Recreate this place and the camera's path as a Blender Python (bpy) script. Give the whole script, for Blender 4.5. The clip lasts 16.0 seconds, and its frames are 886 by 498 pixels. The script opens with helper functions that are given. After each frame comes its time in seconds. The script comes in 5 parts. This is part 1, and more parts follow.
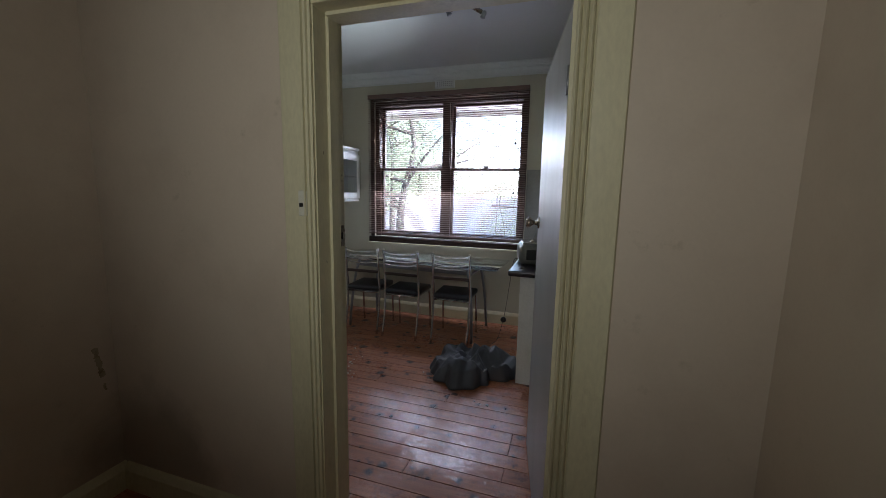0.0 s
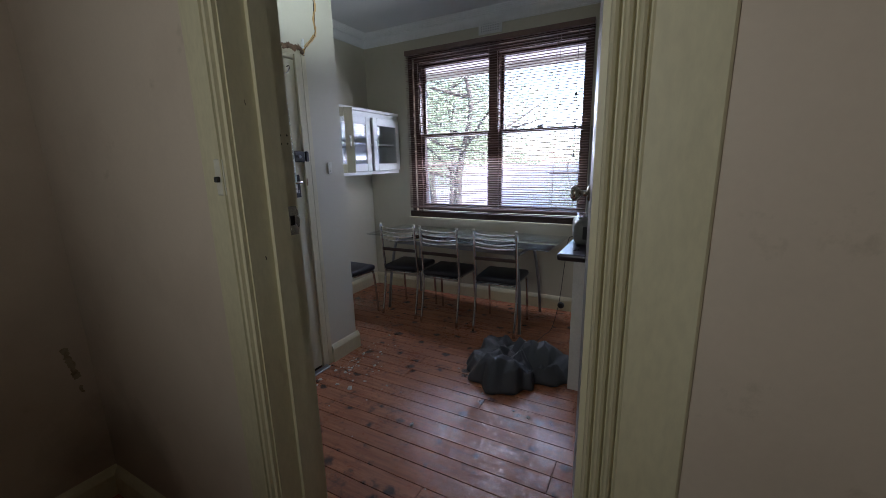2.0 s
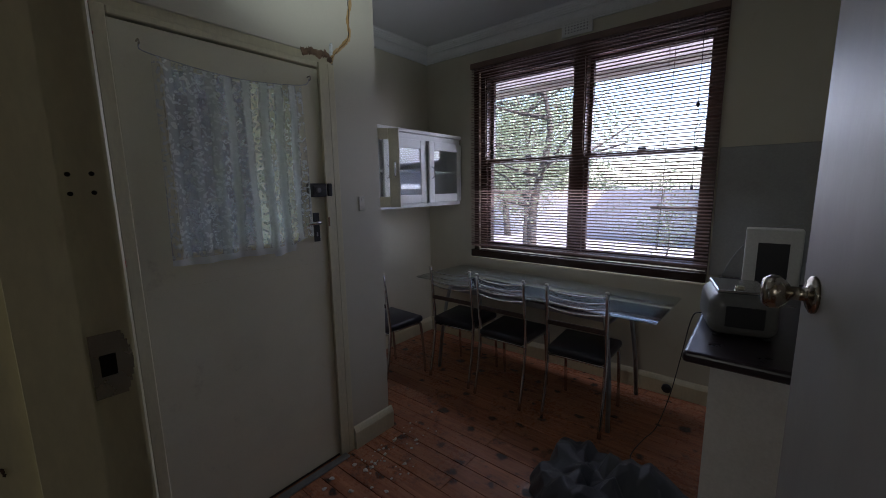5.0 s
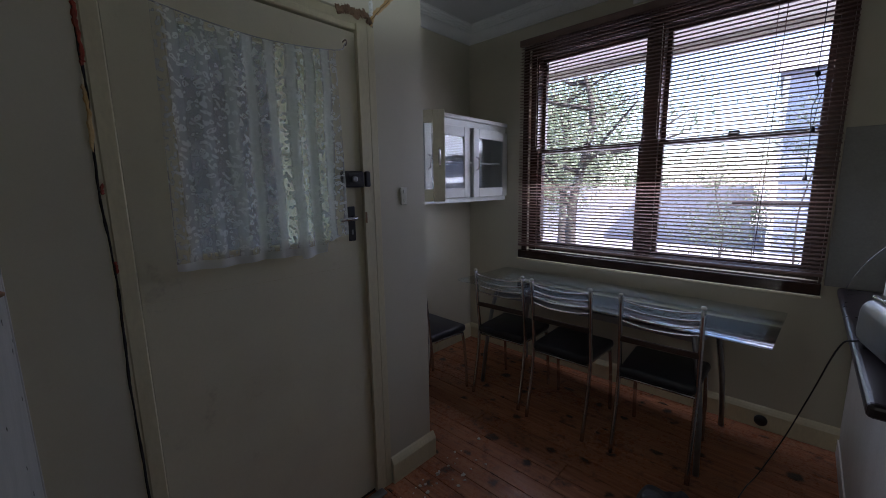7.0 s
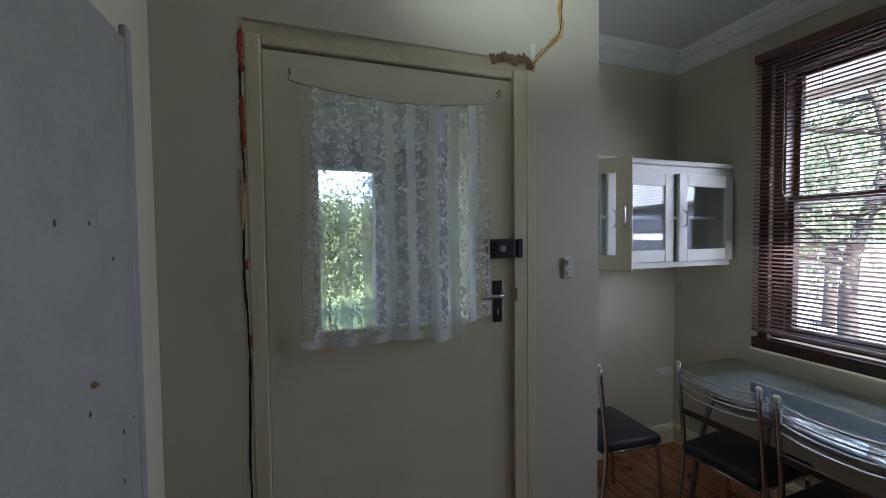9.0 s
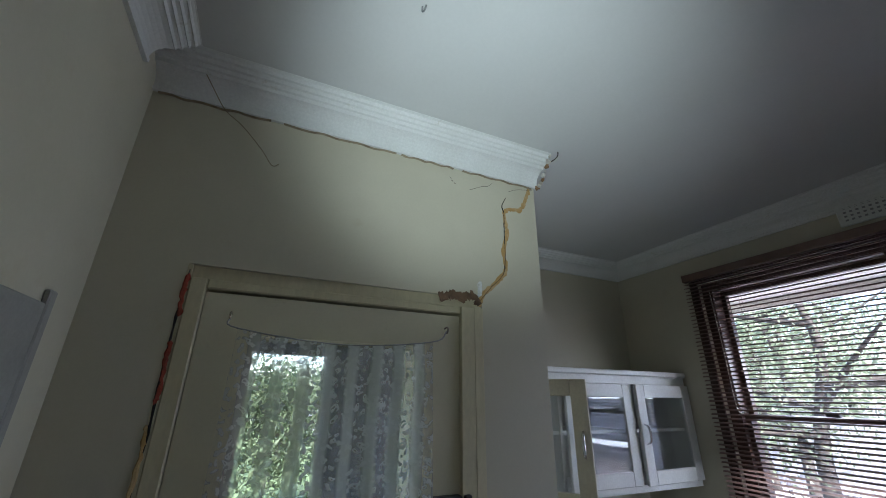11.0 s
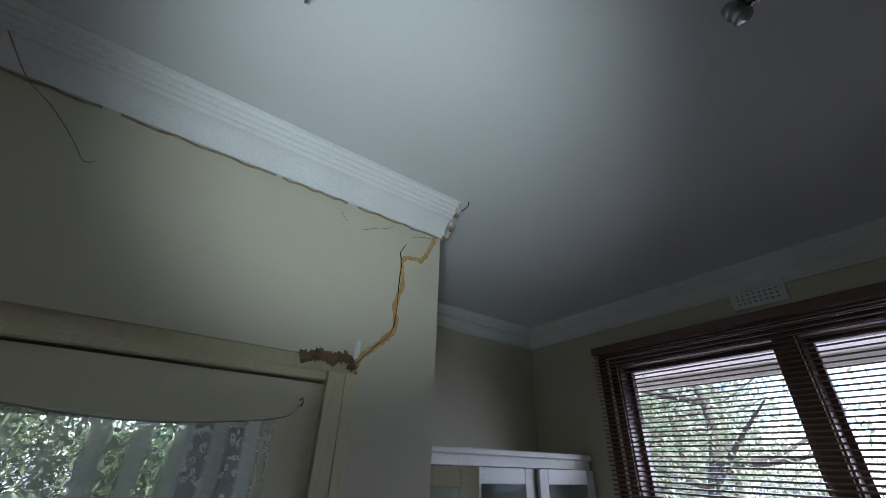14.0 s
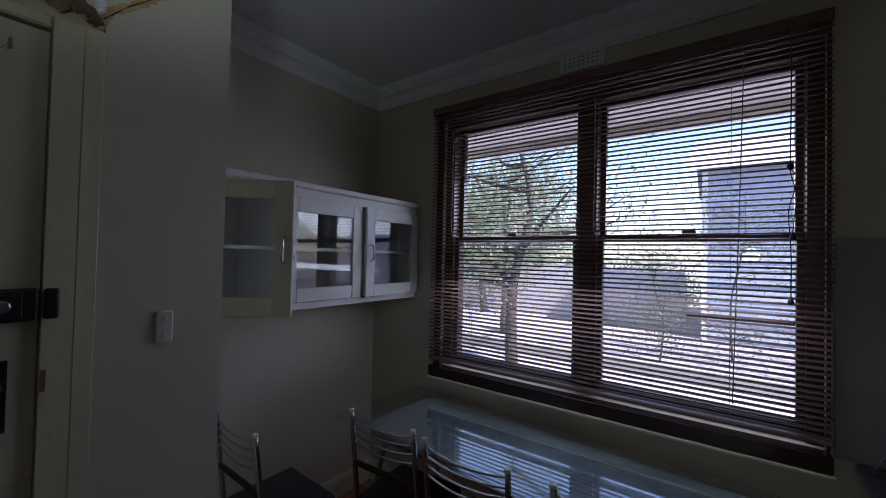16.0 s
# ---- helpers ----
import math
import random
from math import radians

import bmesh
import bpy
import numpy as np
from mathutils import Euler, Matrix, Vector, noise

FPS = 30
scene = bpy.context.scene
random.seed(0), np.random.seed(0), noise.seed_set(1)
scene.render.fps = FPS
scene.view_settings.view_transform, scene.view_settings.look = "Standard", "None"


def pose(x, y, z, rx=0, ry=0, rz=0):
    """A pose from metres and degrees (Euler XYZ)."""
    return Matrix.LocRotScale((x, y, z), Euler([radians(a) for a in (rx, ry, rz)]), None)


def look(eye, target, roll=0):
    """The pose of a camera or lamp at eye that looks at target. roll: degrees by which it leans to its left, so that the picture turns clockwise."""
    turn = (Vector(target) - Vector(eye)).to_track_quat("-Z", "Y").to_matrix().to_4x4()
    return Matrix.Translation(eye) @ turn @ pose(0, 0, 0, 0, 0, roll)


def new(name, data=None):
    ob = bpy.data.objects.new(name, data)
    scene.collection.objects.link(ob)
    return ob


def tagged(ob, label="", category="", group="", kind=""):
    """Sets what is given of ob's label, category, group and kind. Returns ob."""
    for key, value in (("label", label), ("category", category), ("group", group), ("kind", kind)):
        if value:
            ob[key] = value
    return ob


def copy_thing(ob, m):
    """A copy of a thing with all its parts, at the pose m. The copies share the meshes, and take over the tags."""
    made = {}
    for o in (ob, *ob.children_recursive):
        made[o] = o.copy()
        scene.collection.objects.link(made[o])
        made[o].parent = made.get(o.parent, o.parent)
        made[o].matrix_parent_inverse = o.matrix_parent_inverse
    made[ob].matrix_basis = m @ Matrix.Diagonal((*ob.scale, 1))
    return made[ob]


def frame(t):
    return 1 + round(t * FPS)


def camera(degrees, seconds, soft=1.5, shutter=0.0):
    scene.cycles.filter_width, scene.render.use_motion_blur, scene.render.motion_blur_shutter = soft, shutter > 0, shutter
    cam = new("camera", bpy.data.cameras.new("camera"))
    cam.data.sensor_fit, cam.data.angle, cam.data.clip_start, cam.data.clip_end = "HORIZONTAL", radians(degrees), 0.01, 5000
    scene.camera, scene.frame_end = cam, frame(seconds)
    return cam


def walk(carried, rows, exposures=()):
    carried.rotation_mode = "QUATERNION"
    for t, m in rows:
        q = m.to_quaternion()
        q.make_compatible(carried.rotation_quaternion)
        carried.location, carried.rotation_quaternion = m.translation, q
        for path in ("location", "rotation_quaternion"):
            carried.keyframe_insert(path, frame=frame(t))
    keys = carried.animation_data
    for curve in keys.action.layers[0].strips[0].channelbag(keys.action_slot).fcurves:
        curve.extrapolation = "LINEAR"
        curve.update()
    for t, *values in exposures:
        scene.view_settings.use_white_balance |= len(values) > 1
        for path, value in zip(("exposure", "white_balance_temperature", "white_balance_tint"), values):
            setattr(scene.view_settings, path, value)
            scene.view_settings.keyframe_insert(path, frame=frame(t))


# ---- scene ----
cam = camera(97.5, 16.0, soft=0.8)
PATH = [
    (0, (0.551, 0.387, 1.448), (-0.061, 2.269, 1.162), 1.1),
    (0.5, (0.495, 0.533, 1.445), (-0.063, 2.426, 1.126), 1.3),
    (1, (0.508, 0.669, 1.417), (-0.164, 2.507, 1.005), -0.2),
    (1.5, (0.582, 0.84, 1.421), (-0.281, 2.592, 0.991), -0.7),
    (2, (0.604, 0.935, 1.425), (-0.324, 2.653, 0.992), -1.3),
    (2.5, (0.585, 0.993, 1.444), (-0.407, 2.684, 1.052), -0.8),
    (3, (0.515, 1.082, 1.459), (-0.46, 2.797, 1.129), -0.9),
    (3.5, (0.423, 1.222, 1.472), (-0.507, 2.974, 1.212), -0.8),
    (4, (0.384, 1.363, 1.475), (-0.547, 3.111, 1.194), -0.8),
    (4.5, (0.365, 1.516, 1.485), (-0.747, 3.158, 1.225), 0.2),
    (4.7, (0.35, 1.56, 1.487), (-0.841, 3.139, 1.188), -0.5),
    (6.8, (0.021, 1.771, 1.453), (-1.335, 3.208, 1.143), -1.3),
    (7, (-0.012, 1.79, 1.45), (-1.362, 3.231, 1.13), -0.9),
    (7.5, (-0.08, 1.88, 1.432), (-1.58, 3.167, 1.13), -0.9),
    (8, (-0.139, 2.012, 1.45), (-1.89, 2.944, 1.194), -0.6),
    (8.5, (-0.179, 2.076, 1.458), (-2.042, 2.739, 1.158), -1.6),
    (9, (-0.194, 2.099, 1.531), (-2.083, 2.754, 1.46), -0.6),
    (9.5, (-0.196, 2.105, 1.635), (-2.045, 2.794, 1.957), 0.1),
    (10, (-0.191, 2.112, 1.711), (-2.0, 2.761, 2.265), 0.2),
    (10.2, (-0.186, 2.119, 1.73), (-1.973, 2.764, 2.354), 0.6),
    (12.3, (-0.154, 2.249, 1.834), (-1.717, 3.224, 2.611), 1.0),
    (12.5, (-0.169, 2.263, 1.83), (-1.699, 3.286, 2.613), 0.6),
    (13, (-0.228, 2.306, 1.846), (-1.683, 3.348, 2.739), 1.9),
    (13.5, (-0.302, 2.355, 1.858), (-1.763, 3.341, 2.802), 2.1),
    (14, (-0.288, 2.393, 1.869), (-1.727, 3.382, 2.844), 2.0),
    (14.5, (-0.249, 2.448, 1.839), (-1.593, 3.639, 2.72), 2.1),
    (15, (-0.234, 2.53, 1.753), (-1.529, 3.945, 2.32), 1.2),
    (15.5, (-0.235, 2.582, 1.676), (-1.454, 4.135, 1.99), 0.9),
    (16, (-0.235, 2.608, 1.6), (-1.411, 4.226, 1.64), 1.3),
]
EXPOSURES = [(0, 3.65, 5900, 18), (2, 3.52, 5750, 20), (3.5, 2.65, 6000, 23), (7, 2.42, 5950, 24), (8.5, 3.22, 6000, 19), (10, 3.0, 5900, 15), (12.5, 2.52, 5850, 16), (14.5, 2.35, 5750, 18), (16, 1.65, 5800, 25)]
walk(cam, [(t, look(eye, target, roll)) for t, eye, target, roll in PATH], EXPOSURES)

# ---- world and light ----
world = bpy.data.worlds.new("sky")
scene.world = world
world.use_nodes = True
sky = world.node_tree.nodes.new("ShaderNodeTexSky")
sky.sky_type, sky.sun_disc = "NISHITA", False
sky.sun_elevation, sky.sun_rotation = radians(47.5), radians(104)
background = world.node_tree.nodes["Background"]
background.inputs["Strength"].default_value = 0.13
world.node_tree.links.new(sky.outputs["Color"], background.inputs["Color"])


def lamp(name, kind, where, target, energy, colour, **settings):
    data = bpy.data.lights.new(name, kind)
    data.energy, data.color = energy, colour
    for key, value in settings.items():
        if key == "size":
            data.size = value
        elif key == "size_y":
            data.shape, data.size_y = "RECTANGLE", value
        elif key == "angle":
            data.angle = radians(value)
        elif key == "spot":
            data.spot_size, data.spot_blend = radians(value), 1.0
        elif key == "radius":
            data.shadow_soft_size = value
    ob = new(name, data)
    ob.matrix_world = look(where, target)
    return ob


lamp("sun", "SUN", (0, 0, 20), (-8.0, 2.0, 11.0), 5.0, (1.0, 0.96, 0.9), angle=0.5)
# added area lamp outside the glass for the sky's light, aimed inwards and down
lamp("window_daylight", "AREA", (-0.81, 5.03, 1.95), (-0.81, 4.40, 1.15), 3.8, (0.86, 0.92, 1.0), size=1.7, size_y=0.5)
# unseen fill on the room side of the blind, brightens table and floor
lamp("table_fill_lamp", "AREA", (-0.84, 4.50, 1.50), (-0.84, 4.18, 0.75), 0.7, (0.86, 0.92, 1.0), size=1.6, size_y=0.12)
# two fixed spots added for the walker's moving torch: hall, then under the cracks
lamp("hall_torch_fill", "SPOT", (0.06, -0.2, 1.72), (0.04, 1.55, 1.85), 2.6, (0.98, 1.0, 0.82), spot=112, radius=0.1)
lamp("kitchen_torch_fill", "SPOT", (-0.24, 2.22, 1.80), (-1.04, 2.74, 2.68), 7.6, (0.86, 1.0, 0.93), spot=70, radius=0.1)

# ---- materials ----


def graph(name):
    m = bpy.data.materials.new(name)
    m.use_nodes = True
    nt = m.node_tree
    return m, nt, nt.nodes["Principled BSDF"]


def node(nt, kind, **values):
    n = nt.nodes.new("ShaderNode" + kind)
    for key, value in values.items():
        n.inputs[key.replace("_", " ")].default_value = value
    return n


def noise_of(nt, vector, scale, detail=5.0, rough=0.55):
    n = node(nt, "TexNoise", Scale=scale, Detail=detail, Roughness=rough)
    nt.links.new(vector, n.inputs["Vector"])
    return n.outputs["Fac"]


def ramp(nt, fac, stops):
    r = nt.nodes.new("ShaderNodeValToRGB")
    while len(r.color_ramp.elements) < len(stops):
        r.color_ramp.elements.new(0.5)
    for e, (p, c) in zip(r.color_ramp.elements, stops):
        e.position, e.color = p, (*c, 1)
    nt.links.new(fac, r.inputs["Fac"])
    return r.outputs["Color"]


def grey(p, v):
    return (p, (v, v, v))


def mixed(nt, fac, a, b, mode="MIX"):
    m = nt.nodes.new("ShaderNodeMix")
    m.data_type, m.blend_type = "RGBA", mode
    for value, slot in ((fac, 0), (a, 6), (b, 7)):
        if isinstance(value, (int, float)):
            m.inputs[slot].default_value = value
        elif isinstance(value, tuple):
            m.inputs[slot].default_value = (*value, 1)
        else:
            nt.links.new(value, m.inputs[slot])
    return m.outputs[2]


def bump(nt, bsdf, height, strength, distance=0.004):
    b = node(nt, "Bump", Strength=strength, Distance=distance)
    nt.links.new(height, b.inputs["Height"])
    nt.links.new(b.outputs["Normal"], bsdf.inputs["Normal"])


def surface(name, base, worn=None, rough=0.5, metal=0.0, scale=3.0, grain=60.0, relief=0.15, amount=0.5, stretch=(1, 1, 1), dirt=None, spread=(0.45, 0.75), speckle=0.25, dirt_from=0.62, dark_patch=None):
    """A surface of one kind, varied at two scales: broad wear from base to worn, and a fine grain."""
    m, nt, bsdf = graph(name)
    worn = worn or tuple(c * 0.8 for c in base)
    coord = nt.nodes.new("ShaderNodeTexCoord").outputs["Object"]
    mapping = node(nt, "Mapping", Scale=stretch)
    nt.links.new(coord, mapping.inputs["Vector"])
    v = mapping.outputs["Vector"]
    broad = noise_of(nt, v, scale, 6, 0.6)
    fine = noise_of(nt, v, grain, 4, 0.6)
    colour = mixed(nt, ramp(nt, broad, [grey(spread[0], 0), grey(spread[1], amount)]), base, worn)
    colour = mixed(nt, speckle, colour, ramp(nt, fine, [grey(0.3, 0.55), grey(0.7, 1.0)]), "MULTIPLY")
    if dirt:
        spots = noise_of(nt, v, scale * 2.7, 8, 0.7)
        colour = mixed(nt, ramp(nt, spots, [grey(dirt_from, 0), grey(dirt_from + 0.12, 0.75)]), colour, dirt)
    if dark_patch:
        centre, reach, tint = dark_patch
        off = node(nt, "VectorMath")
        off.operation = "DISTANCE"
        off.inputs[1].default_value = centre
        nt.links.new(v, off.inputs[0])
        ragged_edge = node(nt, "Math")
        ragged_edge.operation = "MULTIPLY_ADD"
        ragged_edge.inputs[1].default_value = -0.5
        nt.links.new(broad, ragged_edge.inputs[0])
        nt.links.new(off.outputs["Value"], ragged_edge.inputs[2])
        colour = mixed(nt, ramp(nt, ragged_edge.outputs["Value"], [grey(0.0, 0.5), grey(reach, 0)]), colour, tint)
    nt.links.new(colour, bsdf.inputs["Base Color"])
    gloss = nt.nodes.new("ShaderNodeMapRange")
    gloss.inputs["To Min"].default_value, gloss.inputs["To Max"].default_value = rough - 0.08, min(1, rough + 0.12)
    nt.links.new(broad, gloss.inputs["Value"])
    nt.links.new(gloss.outputs["Result"], bsdf.inputs["Roughness"])
    bsdf.inputs["Metallic"].default_value = metal
    if relief:
        bump(nt, bsdf, fine, relief)
    return m


def floor_wood():
    m, nt, bsdf = graph("varnished_boards")
    coord = nt.nodes.new("ShaderNodeTexCoord").outputs["Object"]
    own = nt.nodes.new("ShaderNodeObjectInfo").outputs["Random"]
    shift = node(nt, "VectorMath")
    shift.operation = "MULTIPLY_ADD"
    nt.links.new(own, shift.inputs[0])
    shift.inputs[1].default_value = (37, 19, 53)
    nt.links.new(coord, shift.inputs[2])
    v = shift.outputs["Vector"]
    long_map = node(nt, "Mapping", Scale=(1.2, 16, 1))
    nt.links.new(v, long_map.inputs["Vector"])
    grain = noise_of(nt, long_map.outputs["Vector"], 3.0, 8, 0.65)
    broad = noise_of(nt, v, 3.5, 5, 0.6)
    tone = ramp(nt, grain, [(0.28, (0.18, 0.058, 0.024)), (0.5, (0.38, 0.14, 0.06)), (0.72, (0.55, 0.24, 0.115))])
    tone = mixed(nt, ramp(nt, broad, [grey(0.45, 0), grey(0.75, 0.6)]), tone, (0.44, 0.2, 0.11))
    tone = mixed(nt, ramp(nt, own, [grey(0, 0), grey(1, 0.35)]), tone, (0.17, 0.055, 0.025))
    knots = node(nt, "TexVoronoi", Scale=5.2)
    knots.voronoi_dimensions = "2D"
    bend = noise_of(nt, v, 22, 3, 0.6)
    nt.links.new(mixed(nt, 0.06, v, bend), knots.inputs["Vector"])
    pick = node(nt, "Math")
    pick.operation = "MULTIPLY_ADD"
    pick.inputs[1].default_value = 0.16
    shade = nt.nodes.new("ShaderNodeSeparateColor")
    nt.links.new(knots.outputs["Color"], shade.inputs[0])
    nt.links.new(shade.outputs[0], pick.inputs[0])
    nt.links.new(knots.outputs["Distance"], pick.inputs[2])
    tone = mixed(nt, ramp(nt, pick.outputs["Value"], [grey(0.12, 1.0), grey(0.21, 0)]), tone, (0.02, 0.009, 0.005))
    scuff = noise_of(nt, v, 9, 9, 0.75)
    tone = mixed(nt, ramp(nt, scuff, [grey(0.53, 0), grey(0.66, 0.85)]), tone, (0.06, 0.03, 0.02))
    # varnish left in patches across the boards, chipped at edges; one placed for sheen
    place = nt.nodes.new("ShaderNodeNewGeometry").outputs["Position"]
    chips = noise_of(nt, place, 42, 8, 0.8)
    left = noise_of(nt, place, 2.1, 6, 0.7)
    # patch placed to fit the view: window's sheen put into gloss and colour
    away = node(nt, "VectorMath")
    away.operation = "DISTANCE"
    nt.links.new(place, away.inputs[0])
    away.inputs[1].default_value = (0.0, 2.72, 0.0)
    spot = nt.nodes.new("ShaderNodeMapRange")
    for key, value in (("From Min", 0.15), ("From Max", 0.75), ("To Min", 0.03), ("To Max", -0.02)):
        spot.inputs[key].default_value = value
    nt.links.new(away.outputs["Value"], spot.inputs["Value"])
    more = node(nt, "Math")
    more.operation = "ADD"
    nt.links.new(mixed(nt, 0.6, left, chips), more.inputs[0])
    nt.links.new(spot.outputs["Result"], more.inputs[1])
    kept = ramp(nt, more.outputs["Value"], [grey(0.5, 0), grey(0.52, 1)])
    tone = mixed(nt, ramp(nt, kept, [grey(0, 0), grey(1, 0.25)]), tone, (0.4, 0.14, 0.075))
    nt.links.new(tone, bsdf.inputs["Base Color"])
    nt.links.new(ramp(nt, kept, [grey(0, 0.6), grey(1, 0.25)]), bsdf.inputs["Roughness"])
    nt.links.new(ramp(nt, kept, [grey(0, 0.0), grey(1, 1.0)]), bsdf.inputs["Coat Weight"])
    bsdf.inputs["Coat Roughness"].default_value = 0.24
    bump(nt, bsdf, chips, 0.45, 0.003)
    nt.links.new(bsdf.inputs["Normal"].links[0].from_socket, bsdf.inputs["Coat Normal"])
    return m


def pane_glass(name, tint=(1, 1, 1), gloss_rough=0.02, more=1.0):
    """A thin clear pane: lets light straight through and mirrors by its angle."""
    m = bpy.data.materials.new(name)
    m.use_nodes = True
    nt = m.node_tree
    nt.nodes.clear()
    clear = node(nt, "BsdfTransparent", Color=(*tint, 1))
    shine = node(nt, "BsdfGlossy", Roughness=gloss_rough)
    edge = node(nt, "LayerWeight", Blend=0.5)
    power = node(nt, "Math")
    power.operation = "POWER"
    power.inputs[1].default_value = 4.0
    nt.links.new(edge.outputs["Facing"], power.inputs[0])
    gain = node(nt, "Math")
    gain.operation, gain.use_clamp = "MULTIPLY_ADD", True
    gain.inputs[1].default_value, gain.inputs[2].default_value = 0.85, 0.04 * more
    nt.links.new(power.outputs["Value"], gain.inputs[0])
    both = nt.nodes.new("ShaderNodeMixShader")
    nt.links.new(gain.outputs["Value"], both.inputs["Fac"])
    nt.links.new(clear.outputs["BSDF"], both.inputs[1])
    nt.links.new(shine.outputs["BSDF"], both.inputs[2])
    out = nt.nodes.new("ShaderNodeOutputMaterial")
    nt.links.new(both.outputs["Shader"], out.inputs["Surface"])
    return m


def lace():
    m = bpy.data.materials.new("lace")
    m.use_nodes = True
    nt = m.node_tree
    nt.nodes.clear()
    coord = nt.nodes.new("ShaderNodeTexCoord").outputs["Object"]
    # flower motifs in upright columns, joined by a fine net
    warp = node(nt, "TexNoise", Scale=30.0, Detail=2.0)
    nt.links.new(coord, warp.inputs["Vector"])
    bent = mixed(nt, 0.035, coord, warp.outputs["Color"])
    petals = node(nt, "TexVoronoi", Scale=70.0)
    petals.feature = "SMOOTH_F1"
    nt.links.new(bent, petals.inputs["Vector"])
    flower = ramp(nt, petals.outputs["Distance"], [grey(0.12, 0.2), grey(0.17, 1.0), grey(0.33, 1.0), grey(0.4, 0.15)])
    columns = node(nt, "TexWave", Scale=4.6, Distortion=1.2)
    columns.bands_direction = "Y"
    nt.links.new(coord, columns.inputs["Vector"])
    dense = ramp(nt, columns.outputs["Fac"], [grey(0.3, 0.1), grey(0.75, 0.9)])
    # the gathered end is thicker than the end drawn out flat
    along = nt.nodes.new("ShaderNodeSeparateXYZ")
    nt.links.new(coord, along.inputs[0])
    gathered = nt.nodes.new("ShaderNodeMapRange")
    for key, value in (("From Min", -0.14), ("From Max", -0.06), ("To Min", 0.4), ("To Max", 1.0)):
        gathered.inputs[key].default_value = value
    nt.links.new(along.outputs["Y"], gathered.inputs["Value"])
    dense = mixed(nt, 1.0, dense, gathered.outputs["Result"], "MULTIPLY")
    flower = mixed(nt, 1.0, flower, ramp(nt, gathered.outputs["Result"], [grey(0.1, 0.5), grey(1.0, 1.0)]), "MULTIPLY")
    cover = mixed(nt, dense, flower, (0.95, 0.95, 0.95))
    own_z = nt.nodes.new("ShaderNodeSeparateXYZ")
    nt.links.new(coord, own_z.inputs[0])
    hem = node(nt, "Math")
    hem.operation = "LESS_THAN"
    nt.links.new(own_z.outputs["Z"], hem.inputs[0])
    hem.inputs[1].default_value = -0.722
    cover = mixed(nt, hem.outputs["Value"], cover, (0.94, 0.94, 0.94))
    cloth = node(nt, "BsdfDiffuse", Color=(0.78, 0.8, 0.8, 1))
    glow = node(nt, "BsdfTranslucent", Color=(0.85, 0.88, 0.88, 1))
    fabric = nt.nodes.new("ShaderNodeMixShader")
    fabric.inputs["Fac"].default_value = 0.45
    nt.links.new(cloth.outputs["BSDF"], fabric.inputs[1])
    nt.links.new(glow.outputs["BSDF"], fabric.inputs[2])
    holes = nt.nodes.new("ShaderNodeBsdfTransparent")
    both = nt.nodes.new("ShaderNodeMixShader")
    nt.links.new(cover, both.inputs["Fac"])
    nt.links.new(holes.outputs["BSDF"], both.inputs[1])
    nt.links.new(fabric.outputs["Shader"], both.inputs[2])
    out = nt.nodes.new("ShaderNodeOutputMaterial")
    nt.links.new(both.outputs["Shader"], out.inputs["Surface"])
    return m


def leaves(name, a, b):
    m, nt, bsdf = graph(name)
    own = nt.nodes.new("ShaderNodeNewGeometry").outputs["Random Per Island"]
    nt.links.new(ramp(nt, own, [(0.0, a), (1.0, b)]), bsdf.inputs["Base Color"])
    bsdf.inputs["Roughness"].default_value = 0.45
    glow = nt.nodes.new("ShaderNodeBsdfTranslucent")
    nt.links.new(ramp(nt, own, [(0.0, b), (1.0, b)]), glow.inputs["Color"])
    both = nt.nodes.new("ShaderNodeMixShader")
    both.inputs["Fac"].default_value = 0.5
    nt.links.new(bsdf.outputs["BSDF"], both.inputs[1])
    nt.links.new(glow.outputs["BSDF"], both.inputs[2])
    nt.links.new(both.outputs["Shader"], nt.nodes["Material Output"].inputs["Surface"])
    return m


WALL = surface("cream_wall_paint", (0.57, 0.54, 0.42), (0.48, 0.45, 0.345), rough=0.55, scale=1.6, grain=140, relief=0.03, speckle=0.07, amount=0.7, dirt=(0.5, 0.45, 0.32))
# hall paint turns darker in a ragged patch low by the west corner
HALL_WALL = surface("aged_wall_paint", (0.64, 0.545, 0.44), (0.53, 0.44, 0.35), rough=0.42, scale=2.2, grain=90, relief=0.03, speckle=0.07, amount=0.8, dirt=(0.4, 0.335, 0.24), dirt_from=0.63, dark_patch=((-1.2, 1.55, 0.2), 0.15, (0.2, 0.155, 0.115)))
CEILING = surface("ceiling_paint", (0.62, 0.63, 0.62), (0.55, 0.565, 0.55), rough=0.75, scale=1.5, grain=90, relief=0.03, speckle=0.06)
CORNICE = surface("plaster_cornice", (0.78, 0.8, 0.78), (0.68, 0.69, 0.66), rough=0.7, scale=6, grain=120, relief=0.1, dirt=(0.5, 0.47, 0.38))
TRIM = surface("cream_gloss_paint", (0.67, 0.62, 0.42), (0.55, 0.49, 0.31), rough=0.44, scale=4, grain=90, relief=0.06, amount=0.7, stretch=(1, 1, 0.35), dirt=(0.45, 0.38, 0.24))
# white gloss darkened to mid grey: the open door's shade is in the colour
DOOR_SHADED = surface("shaded_worn_white_gloss", (0.32, 0.305, 0.275), (0.24, 0.225, 0.2), rough=0.42, scale=4, grain=9, relief=0.35, speckle=0.12, stretch=(1, 1, 0.45), dirt=(0.36, 0.33, 0.29))
